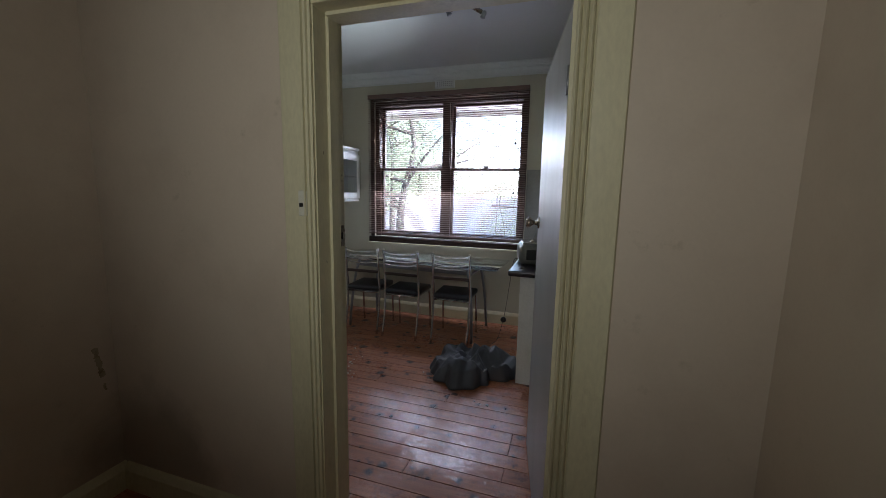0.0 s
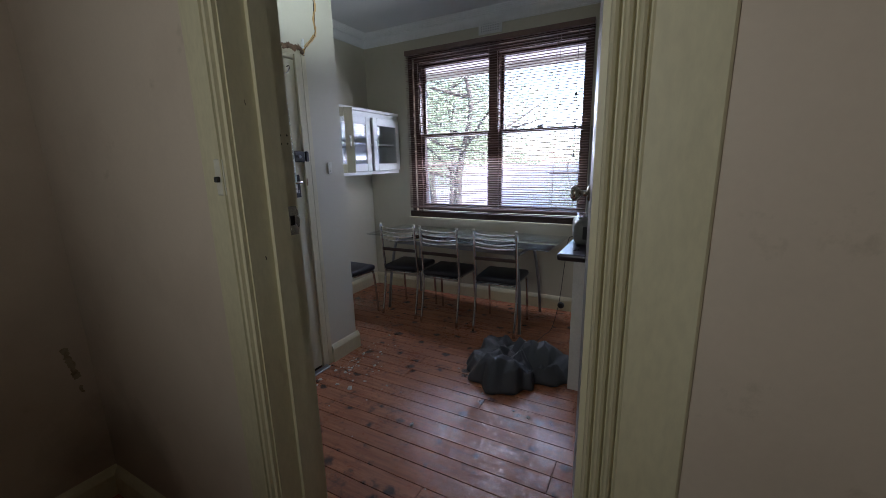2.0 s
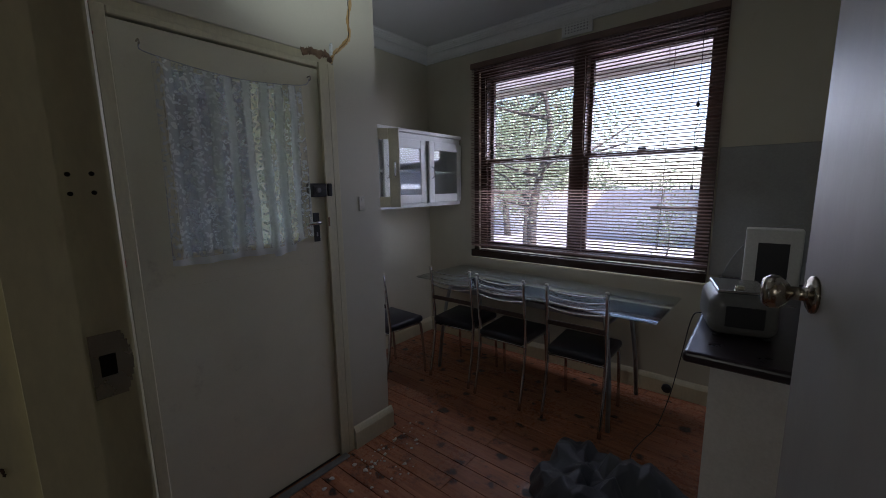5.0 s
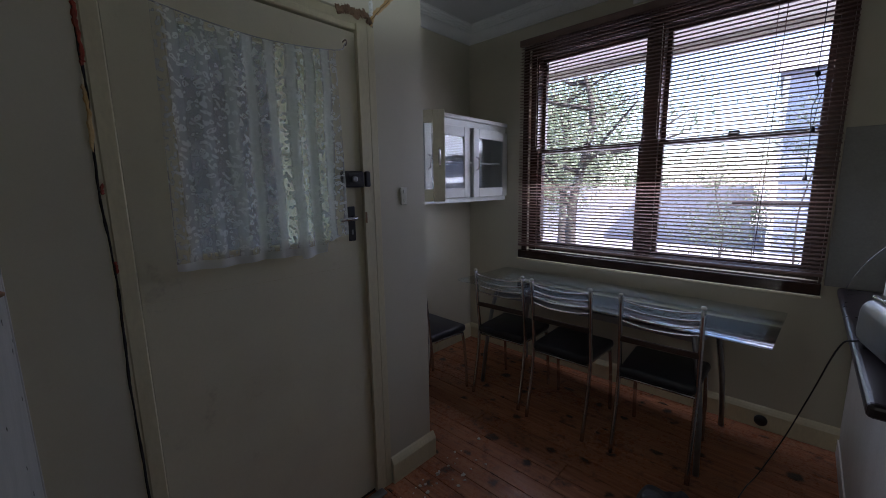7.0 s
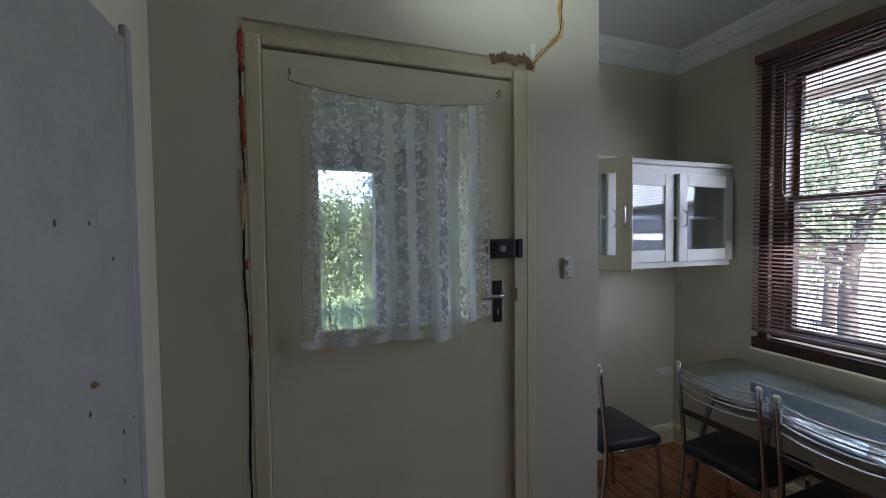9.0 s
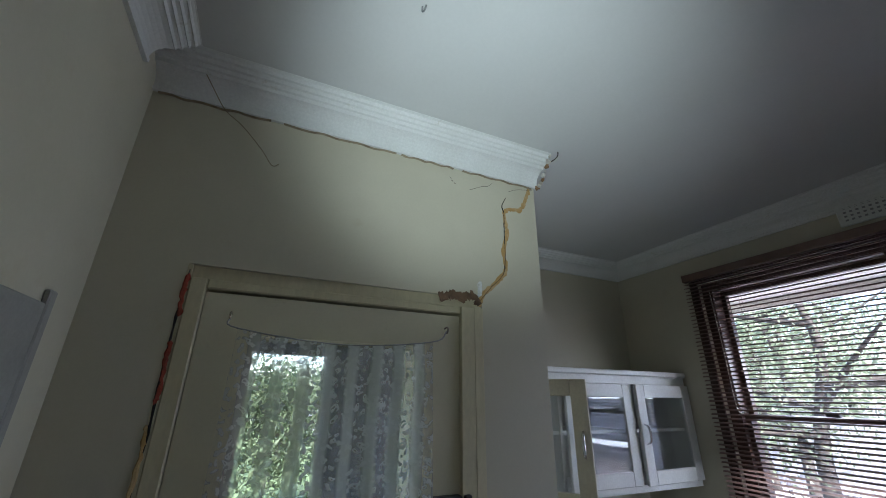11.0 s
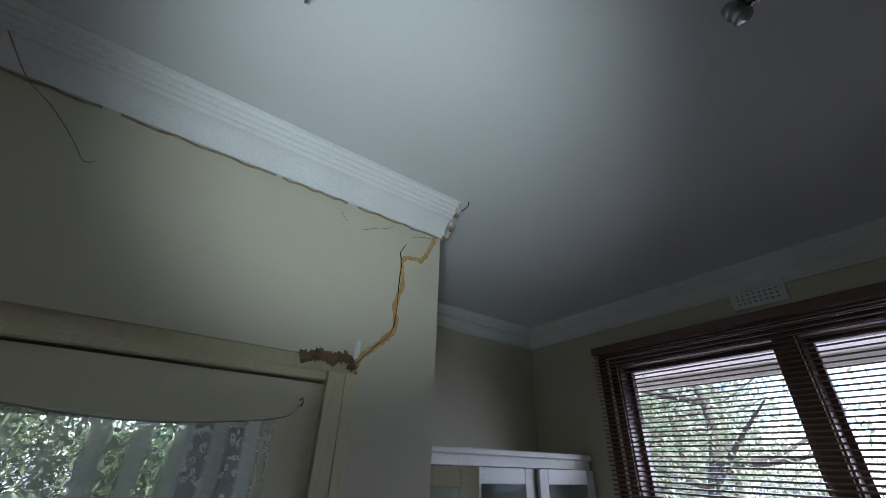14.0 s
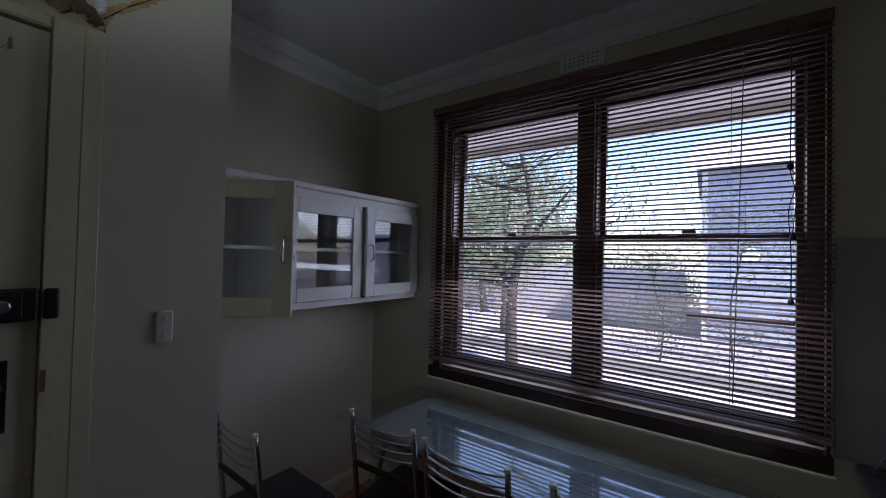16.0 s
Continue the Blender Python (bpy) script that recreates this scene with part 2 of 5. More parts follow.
DOOR_CREAM = surface("cream_door_paint", (0.68, 0.64, 0.47), (0.58, 0.53, 0.38), rough=0.45, scale=3, grain=110, relief=0.03, speckle=0.08, dirt=(0.5, 0.45, 0.32))
WHITE = surface("white_cabinet_paint", (0.74, 0.74, 0.7), (0.62, 0.61, 0.55), rough=0.4, scale=7, grain=90, relief=0.05)
# white panel paint greyed down, dim light put into its colour
SHADED_PANEL = surface("shaded_white_panel", (0.32, 0.318, 0.295), (0.25, 0.248, 0.23), rough=0.5, scale=9, grain=90, relief=0.1, dirt=(0.12, 0.11, 0.1), dirt_from=0.69)
IVORY = surface("ivory_cabinet_paint", (0.68, 0.65, 0.5), (0.58, 0.55, 0.42), rough=0.4, scale=7, grain=90, relief=0.05)
BOARDS = floor_wood()
# near-black for gaps and holes, their shade put into the colour
DARK = surface("gap_shade_black", (0.012, 0.01, 0.009), rough=0.9, relief=0)
BLIND = surface("brown_slat", (0.19, 0.12, 0.095), (0.14, 0.085, 0.065), rough=0.36, scale=5, grain=60, relief=0.03)
TIMBER = surface("dark_timber", (0.045, 0.022, 0.014), (0.028, 0.014, 0.009), rough=0.42, scale=5, grain=70, relief=0.12, stretch=(1, 1, 1))
SASH_TIMBER = surface("stained_sash_timber", (0.07, 0.036, 0.024), (0.045, 0.023, 0.015), rough=0.35, scale=5, grain=70, relief=0.12)
CHROME = surface("chrome_tube", (0.62, 0.62, 0.63), (0.4, 0.39, 0.38), rough=0.17, metal=1.0, scale=9, grain=60, relief=0.02)
STEEL = surface("dull_steel", (0.36, 0.37, 0.38), (0.2, 0.2, 0.2), rough=0.32, metal=1.0, scale=14, grain=90, relief=0.04)
BRASS = surface("aged_nickel", (0.42, 0.37, 0.3), (0.22, 0.18, 0.14), rough=0.25, metal=1.0, scale=18, grain=80, relief=0.03)
VINYL = surface("black_vinyl", (0.022, 0.022, 0.03), (0.04, 0.04, 0.05), rough=0.42, scale=8, grain=240, relief=0.25)
BENCH = surface("dark_laminate", (0.03, 0.022, 0.026), (0.055, 0.045, 0.05), rough=0.28, scale=9, grain=160, relief=0.04)
BLACK = surface("black_plastic", (0.018, 0.018, 0.02), rough=0.4, relief=0.03)
PLASTIC = surface("yellowed_plastic", (0.7, 0.68, 0.58), (0.55, 0.5, 0.38), rough=0.4, scale=20, relief=0.02)
GREY_CLOTH = surface("grey_cloth", (0.06, 0.064, 0.076), (0.09, 0.096, 0.11), rough=0.5, scale=5, grain=260, relief=0.35)
TOASTER = surface("grey_enamel", (0.14, 0.14, 0.13), (0.2, 0.2, 0.19), rough=0.3, scale=6, grain=60, relief=0.02)
BRICK = surface("broken_brick", (0.21, 0.13, 0.075), (0.05, 0.03, 0.018), rough=0.95, scale=16, grain=60, relief=0.9, amount=1)
CRACK = surface("cracked_filler", (0.4, 0.34, 0.24), (0.2, 0.15, 0.1), rough=0.9, scale=30, grain=90, relief=0.3, amount=1)
RED_BRICK = surface("red_brick", (0.32, 0.055, 0.03), (0.1, 0.03, 0.02), rough=0.95, scale=30, grain=90, relief=0.8, amount=1)
PUTTY = surface("old_filler", (0.48, 0.3, 0.11), (0.66, 0.52, 0.3), rough=0.9, scale=22, grain=90, relief=0.8, amount=1)
RUST = surface("rust_stain", (0.24, 0.14, 0.07), (0.33, 0.23, 0.13), rough=0.8, scale=20, grain=90, relief=0.2)
STAIN = surface("dark_mould", (0.07, 0.065, 0.06), (0.12, 0.11, 0.1), rough=0.9, scale=30, relief=0.1)
CHIP = surface("plaster_chip", (0.66, 0.64, 0.58), (0.4, 0.36, 0.3), rough=0.9, scale=30, relief=0.3)
SILL = surface("varnished_sill", (0.03, 0.015, 0.01), (0.02, 0.01, 0.007), rough=0.22, scale=5, grain=70, relief=0.05, stretch=(0.3, 1, 1))
PANE = pane_glass("window_glass")
TABLE_GLASS = pane_glass("table_glass", (0.86, 0.94, 0.96), 0.04, 11.0)
CUPBOARD_GLASS = pane_glass("cupboard_glass", (0.95, 0.97, 0.97), 0.02, 1.5)
FROST = surface("frosted_glass_print", (0.76, 0.82, 0.86), (0.66, 0.74, 0.8), rough=0.3, scale=5, grain=40, relief=0.02)
LACE = lace()
GRAVEL = surface("pale_gravel", (0.29, 0.28, 0.305), (0.18, 0.175, 0.195), rough=0.95, scale=0.5, grain=20, relief=0.5)
GRASS = surface("lawn", (0.08, 0.12, 0.04), (0.05, 0.075, 0.025), rough=0.9, scale=0.8, grain=30, relief=0.6)
BARK = surface("bark", (0.05, 0.042, 0.036), (0.03, 0.025, 0.02), rough=0.95, scale=6, grain=40, relief=0.9, stretch=(1, 1, 0.3))
LEAF = leaves("gum_leaves", (0.075, 0.095, 0.055), (0.2, 0.24, 0.14))
SHRUB = leaves("shrub_leaves", (0.045, 0.065, 0.035), (0.13, 0.165, 0.09))
RENDER_WALL = surface("porch_render", (0.2, 0.2, 0.2), (0.14, 0.14, 0.14), rough=0.9, scale=2, relief=0.3)
SOFFIT = surface("eave_paint", (0.76, 0.74, 0.68), rough=0.7, scale=2)
CLADDING = surface("blue_grey_cladding", (0.34, 0.38, 0.48), (0.28, 0.32, 0.42), rough=0.6, scale=2, grain=30, relief=0.1)
FENCE = surface("weathered_paling", (0.42, 0.41, 0.43), (0.32, 0.31, 0.32), rough=0.9, scale=3, grain=40, relief=0.3, stretch=(1, 1, 0.2))
ROOF_STEEL = surface("grey_steel_roof", (0.3, 0.31, 0.34), (0.22, 0.23, 0.25), rough=0.4, scale=2, relief=0.05)
CONCRETE = surface("porch_concrete", (0.3, 0.29, 0.27), rough=0.9, scale=3, relief=0.3)

# ---- mesh helpers ----


def box(bm, lo, hi, bevel=0.0, segments=1):
    size = [b - a for a, b in zip(lo, hi)]
    mid = [(a + b) / 2 for a, b in zip(lo, hi)]
    made = bmesh.ops.create_cube(bm, size=1, matrix=Matrix.LocRotScale(mid, None, size))
    if bevel:
        edges = list({e for v in made["verts"] for e in v.link_edges})
        bmesh.ops.bevel(bm, geom=edges, offset=bevel, segments=segments, affect="EDGES", profile=0.5)
    return bm


def boxes(*rows, bevel=0.0):
    bm = bmesh.new()
    for lo, hi in rows:
        box(bm, lo, hi, bevel)
    return bm


def tube(bm, points, radius, sides=10, flat=1.0):
    """A round bar through the points; radius may be a list."""
    pts = [Vector(p) for p in points]
    radii = radius if isinstance(radius, (list, tuple)) else [radius] * len(pts)
    rings, side = [], None
    for i, p in enumerate(pts):
        way = (pts[min(i + 1, len(pts) - 1)] - pts[max(i - 1, 0)]).normalized()
        if side is None:
            side = way.orthogonal().normalized()
        side = (side - way * side.dot(way)).normalized()
        other = way.cross(side)
        rings.append([bm.verts.new(p + radii[i] * (math.cos(a) * side + flat * math.sin(a) * other))
                      for a in (2 * math.pi * k / sides for k in range(sides))])
    for a, b in zip(rings, rings[1:]):
        for k in range(sides):
            f = bm.faces.new((a[k], a[(k + 1) % sides], b[(k + 1) % sides], b[k]))
            f.smooth = True
    bm.faces.new(rings[0][::-1])
    bm.faces.new(rings[-1])
    return bm


def lathe(bm, profile, m, sides=20):
    """Turns (radius, height) pairs round the z axis of the pose m."""
    rings = []
    for r, h in profile:
        rings.append([bm.verts.new(m @ Vector((r * math.cos(a), r * math.sin(a), h))) for a in (2 * math.pi * k / sides for k in range(sides))])
    for a, b in zip(rings, rings[1:]):
        for k in range(sides):
            bm.faces.new((a[k], a[(k + 1) % sides], b[(k + 1) % sides], b[k])).smooth = True
    bm.faces.new(rings[0][::-1])
    bm.faces.new(rings[-1])
    return bm


def sweep(bm, profile, start, end, out, up=(0, 0, 1)):
    """A straight moulding: profile of (outwards, upwards) from start to end."""
    out, up = Vector(out), Vector(up)
    a = [bm.verts.new(Vector(start) + out * u + up * v) for u, v in profile]
    b = [bm.verts.new(Vector(end) + out * u + up * v) for u, v in profile]
    n = len(profile)
    for k in range(n):
        bm.faces.new((a[k], a[(k + 1) % n], b[(k + 1) % n], b[k]))
    bm.faces.new(a[::-1])
    bm.faces.new(b)
    return bm


def curve_points(points, steps=6):
    """Catmull-Rom through the points."""
    p = [Vector(q) for q in points]
    p = [2 * p[0] - p[1]] + p + [2 * p[-1] - p[-2]]
    out = []
    for i in range(1, len(p) - 2):
        for s in range(steps):
            t = s / steps
            out.append(0.5 * (2 * p[i] + (p[i + 1] - p[i - 1]) * t + (2 * p[i - 1] - 5 * p[i] + 4 * p[i + 1] - p[i + 2]) * t * t
                              + (3 * p[i] - p[i - 1] - 3 * p[i + 1] + p[i + 2]) * t ** 3))
    return out + [p[-2]]


def mesh_of(name, bm, material):
    bmesh.ops.recalc_face_normals(bm, faces=bm.faces)
    data = bpy.data.meshes.new(name)
    bm.to_mesh(data)
    bm.free()
    data.materials.append(material)
    return data


def part(name, bm, material, parent, label=""):
    ob = new(name, mesh_of(name, bm, material))
    ob.parent = parent
    return tagged(ob, label)


def thing(name, m, label, category, group="", kind=""):
    ob = new(name)
    ob.empty_display_size = 0.1
    ob.matrix_world = m
    return tagged(ob, label, category, group, kind)


def solid(name, bm, material, label, category="", kind="structure", m=None):
    ob = new(name, mesh_of(name, bm, material))
    if m is not None:
        ob.matrix_world = m
    return tagged(ob, label, category, "", kind)


# ---- plan ----
HALL_Y, KIT_Y, WIN_Y = 1.556, 1.725, 4.62          # divider faces, window wall face
HALL_W, HALL_E, HALL_S = -1.43, 1.07, -1.3
DOOR_X, NOOK_X, EAST_X = -1.39, -2.31, 1.6
PIER_Y = 3.135
CEIL = 2.77
OPEN_L, OPEN_R, OPEN_H = -0.295, 0.536, 2.05       # way from the hall into the kitchen
BD_A, BD_B, BD_H = 1.93, 2.86, 2.13             # hole for the back door, along y
WIN_A, WIN_B, WIN_LO, WIN_HI = -1.70, 0.07, 0.918, 2.48


def shell():
    wl, wr = OPEN_L - 0.025, OPEN_R + 0.025
    solid("wall_divider", boxes(((-2.6, HALL_Y, 0), (wl, KIT_Y, CEIL)), ((wr, HALL_Y, 0), (EAST_X + 0.2, KIT_Y, CEIL)), ((wl, HALL_Y, OPEN_H + 0.025), (wr, KIT_Y, CEIL))),
          WALL, "cream painted plaster wall between hall and kitchen", "wall")
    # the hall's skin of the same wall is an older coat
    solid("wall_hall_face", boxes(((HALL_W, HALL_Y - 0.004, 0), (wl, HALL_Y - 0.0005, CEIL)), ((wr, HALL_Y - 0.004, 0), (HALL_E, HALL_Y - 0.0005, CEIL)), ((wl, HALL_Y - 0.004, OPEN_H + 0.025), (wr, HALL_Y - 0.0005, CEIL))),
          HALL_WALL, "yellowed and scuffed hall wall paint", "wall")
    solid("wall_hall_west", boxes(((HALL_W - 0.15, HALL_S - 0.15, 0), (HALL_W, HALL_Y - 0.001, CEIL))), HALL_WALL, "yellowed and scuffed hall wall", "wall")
    solid("wall_hall_east", boxes(((HALL_E, HALL_S - 0.15, 0), (HALL_E + 0.15, HALL_Y - 0.001, CEIL))), HALL_WALL, "yellowed plain hall wall", "wall")
    solid("wall_hall_south", boxes(((HALL_W, HALL_S - 0.15, 0), (HALL_E, HALL_S, CEIL))), HALL_WALL, "yellowed plain hall wall", "wall")
    solid("wall_back_door", boxes(((DOOR_X - 0.2, KIT_Y, 0), (DOOR_X, BD_A, CEIL)), ((DOOR_X - 0.2, BD_B, 0), (DOOR_X, PIER_Y, CEIL)), ((DOOR_X - 0.2, BD_A, BD_H), (DOOR_X, BD_B, CEIL))),
          WALL, "cracked cream plaster wall round the back door", "wall")
    solid("wall_nook_return", boxes(((NOOK_X - 0.2, PIER_Y - 0.2, 0), (DOOR_X - 0.2, PIER_Y, CEIL))), WALL, "cream plaster return wall of the dining nook", "wall")
    solid("wall_nook", boxes(((NOOK_X - 0.2, PIER_Y, 0), (NOOK_X, WIN_Y + 0.22, CEIL))), WALL, "cream plaster wall of the dining nook", "wall")
    solid("wall_window", boxes(((NOOK_X, WIN_Y, 0), (WIN_A, WIN_Y + 0.22, CEIL)), ((WIN_B, WIN_Y, 0), (EAST_X + 0.2, WIN_Y + 0.22, CEIL)),
                               ((WIN_A, WIN_Y, 0), (WIN_B, WIN_Y + 0.22, WIN_LO)), ((WIN_A, WIN_Y, WIN_HI), (WIN_B, WIN_Y + 0.22, CEIL))),
          WALL, "cream plaster wall with a wide window", "wall")
    solid("wall_east", boxes(((EAST_X, KIT_Y, 0), (EAST_X + 0.2, WIN_Y, CEIL))), WALL, "plain cream plaster wall", "wall")
    solid("ceiling", boxes(((NOOK_X - 0.2, KIT_Y - 0.1, CEIL), (EAST_X + 0.2, WIN_Y + 0.22, CEIL + 0.1))), CEILING, "pale grey-white plaster kitchen ceiling", "ceiling")
    solid("ceiling_hall", boxes(((HALL_W - 0.15, HALL_S - 0.15, CEIL), (HALL_E + 0.55, KIT_Y - 0.101, CEIL + 0.1))), CEILING, "pale plaster hall ceiling", "ceiling")
    solid("roof", boxes(((-2.9, -1.8, CEIL + 0.14), (2.2, 5.25, CEIL + 0.24))), SOFFIT, "plain flat roof deck", "roof")
    solid("eave", boxes(((-3.0, 4.86, 2.45), (2.2, 5.25, 2.49)), ((-3.0, 5.252, 2.385), (2.2, 5.28, 2.9))), SOFFIT, "grey painted eave above the window", "eave")


def skirting(rows):
    profile = [(0, 0), (0.022, 0), (0.022, 0.1), (0.016, 0.115), (0.008, 0.128), (0, 0.135)]
    bm = bmesh.new()
    for a, b, out in rows:
        sweep(bm, profile, a, b, out)
    return bm


def trims():
    solid("baseboard", skirting([((NOOK_X, WIN_Y, 0), (0.235, WIN_Y, 0), (0, -1, 0)), ((NOOK_X, PIER_Y + 0.02, 0), (NOOK_X, WIN_Y - 0.022, 0), (1, 0, 0)),
                                 ((DOOR_X, BD_B + 0.002, 0), (DOOR_X, PIER_Y + 0.022, 0), (1, 0, 0)), ((NOOK_X + 0.022, PIER_Y, 0), (DOOR_X, PIER_Y, 0), (0, 1, 0)),
                                 ((DOOR_X, KIT_Y, 0), (DOOR_X, BD_A - 0.01, 0), (1, 0, 0))]),
          TRIM, "cream painted timber skirting board", "skirting")
    solid("baseboard_hall", skirting([((HALL_W + 0.022, HALL_Y - 0.004, 0), (-0.41, HALL_Y - 0.004, 0), (0, -1, 0)), ((HALL_W, HALL_S, 0), (HALL_W, HALL_Y - 0.004, 0), (1, 0, 0)),
                                      ((0.679, HALL_Y - 0.004, 0), (HALL_E - 0.022, HALL_Y - 0.004, 0), (0, -1, 0)), ((HALL_E, HALL_S, 0), (HALL_E, HALL_Y - 0.004, 0), (-1, 0, 0))]),
          TRIM, "cream painted hall skirting board", "skirting")
    # coved cornice: a lip on the wall, a hollow, and ribs on the ceiling
    cove = [(0, -0.115), (0.012, -0.115), (0.014, -0.104), (0.009, -0.1)]
    cove += [(0.009 + 0.05 * (1 - math.cos(a)), -0.1 + 0.055 * math.sin(a)) for a in (math.pi / 2 * k / 6 for k in range(1, 7))]
    for k in range(4):
        cove += [(0.062 + 0.015 * k, -0.047 + 0.0105 * k), (0.066 + 0.015 * k, -0.0365 + 0.0105 * k), (0.074 + 0.015 * k, -0.0335 + 0.0105 * k)]
    cove += [(0.122, -0.002), (0.122, -0.0005), (0, -0.0005)]
    bm = bmesh.new()
    sweep(bm, cove, (DOOR_X, KIT_Y, CEIL), (DOOR_X, PIER_Y + 0.012, CEIL), (1, 0, 0))
    sweep(bm, cove, (NOOK_X, PIER_Y, CEIL), (NOOK_X, WIN_Y, CEIL), (1, 0, 0))
    sweep(bm, cove, (NOOK_X, WIN_Y, CEIL), (EAST_X, WIN_Y, CEIL), (0, -1, 0))
    sweep(bm, cove, (EAST_X, WIN_Y, CEIL), (EAST_X, KIT_Y, CEIL), (-1, 0, 0))
    sweep(bm, cove, (EAST_X, KIT_Y, CEIL), (DOOR_X + 0.124, KIT_Y, CEIL), (0, 1, 0))
    solid("trim_cornice", bm, CORNICE, "white ribbed plaster cornice, broken off at a corner", "cornice")
    # architrave of the hall side: flat outer board, stepped beads towards the opening
    arch = [(0, -0.004), (0, 0.002), (0.004, 0.004), (0.088, 0.006), (0.092, 0.016), (0.1, 0.017), (0.102, 0.008), (0.108, 0.008), (0.11, 0.017), (0.118, 0.016), (0.12, 0.007), (0.13, 0.006), (0.13, -0.004)]
    bm = bmesh.new()
    face = HALL_Y - 0.0045
    sweep(bm, [(-0.43 + u, -v) for u, v in arch], (0, face, 0), (0, face, OPEN_H + 0.13), (1, 0, 0), (0, 1, 0))
    beaded = [(0, -0.004), (0, 0.004), (0.004, 0.009), (0.088, 0.011)]
    for k in range(3):
        beaded += [(0.092 + 0.017 * k, 0.003), (0.095 + 0.017 * k, 0.003), (0.097 + 0.017 * k, 0.014), (0.101 + 0.017 * k, 0.018), (0.105 + 0.017 * k, 0.014)]
    beaded += [(0.142, 0.004), (0.142, -0.004)]
    sweep(bm, [(OPEN_R + 0.141 - u, -v) for u, v in beaded], (0, face, 0), (0, face, OPEN_H + 0.13), (1, 0, 0), (0, 1, 0))
    sweep(bm, [(OPEN_H + 0.13 - u, -v) for u, v in arch], (OPEN_L + 0.001, face, 0), (OPEN_R - 0.001, face, 0), (0, 0, 1), (0, 1, 0))
    solid("trim_hall_architrave", bm, TRIM, "cream gloss beaded architrave round the doorway", "architrave")
    bm = boxes(((OPEN_L - 0.024, HALL_Y, 0), (OPEN_L, KIT_Y, OPEN_H)), ((OPEN_R, HALL_Y, 0), (OPEN_R + 0.024, KIT_Y, OPEN_H)),
               ((OPEN_L - 0.024, HALL_Y, OPEN_H), (OPEN_R + 0.024, KIT_Y, OPEN_H + 0.024)),
               ((OPEN_L, 1.626, 0), (OPEN_L + 0.012, 1.68, OPEN_H)), ((OPEN_R - 0.012, HALL_Y + 0.002, 0), (OPEN_R, 1.685, OPEN_H)),
               ((OPEN_L + 0.012, 1.61, OPEN_H - 0.012), (OPEN_R - 0.012, 1.67, OPEN_H)))
    solid("trim_door_lining", bm, TRIM, "cream gloss door lining with a rebate", "door frame")
    bm = boxes(((OPEN_L - 0.1, KIT_Y + 0.0005, 0), (OPEN_L - 0.03, KIT_Y + 0.012, OPEN_H + 0.1)), ((OPEN_R + 0.03, KIT_Y + 0.0005, 0), (OPEN_R + 0.12, KIT_Y + 0.02, OPEN_H + 0.1)),
               ((OPEN_L - 0.03, KIT_Y + 0.0005, OPEN_H + 0.03), (OPEN_R + 0.03, KIT_Y + 0.02, OPEN_H + 0.1)), bevel=0.003)
    solid("trim_kitchen_architrave", bm, TRIM, "plain cream architrave on the kitchen side", "architrave")


def knob(parent, where, outwards):
    """A round door knob on a rosette; outwards is the turn that points its z axis off the door."""
    m = Matrix.Translation(where) @ outwards
    part("knob", lathe(bmesh.new(), [(0.031, 0), (0.031, 0.004), (0.024, 0.008), (0.012, 0.01), (0.011, 0.03), (0.02, 0.036), (0.028, 0.046), (0.029, 0.056), (0.022, 0.066), (0.006, 0.069)], m, 24),
         BRASS, parent, "dull nickel door knob")


def hall_door():
    turn = math.degrees(math.atan2(2.505 - 1.729, 0.393 - 0.521))
    d = thing("door_1", pose(0.521, 1.729, 0.008, 0, 0, turn), "white gloss flush door standing open into the kitchen", "door", kind="structure")
    part("leaf", box(bmesh.new(), (0, -0.038, 0), (0.815, 0, OPEN_H - 0.02), 0.003), DOOR_SHADED, d)
    knob(d, (0.752, 0, 1.295), pose(0, 0, 0, -90))
    knob(d, (0.752, -0.038, 1.295), pose(0, 0, 0, 90))
    part("latch_plate", box(bmesh.new(), (0.8152, -0.03, 1.24), (0.817, -0.008, 1.35)), BRASS, d, "dull metal latch plate")
    for z in (0.25, 1.75):
        part("hinge", tube(bmesh.new(), [(-0.006, 0.004, z), (-0.006, 0.004, z + 0.09)], 0.006), STEEL, d, "painted steel butt hinge")
    s = thing("strike_plate", pose(OPEN_L, 1.70, 1.274), "dull metal strike plate let into the door jamb", "strike plate")
    bm = boxes(((0.0002, -0.016, -0.041), (0.0022, 0.016, -0.014)), ((0.0002, -0.016, 0.014), (0.0022, 0.016, 0.041)), ((0.0002, -0.016, -0.014), (0.0022, -0.008, 0.014)), ((0.0002, 0.008, -0.014), (0.0022, 0.016, 0.014)))
    for k in range(9):
        z0, z1 = -0.036 + k * 0.008, -0.028 + k * 0.008
        u = 0.008 * math.sin(math.pi * (k + 0.5) / 9)
        box(bm, (-0.001, 0.016, z0), (0.0022, 0.017 + u, z1))
    part("plate", bm, BRASS, s)
    part("latch_hole", boxes(((0.0003, -0.008, -0.014), (0.0008, 0.008, 0.014))), DARK, s, "dark latch hole")


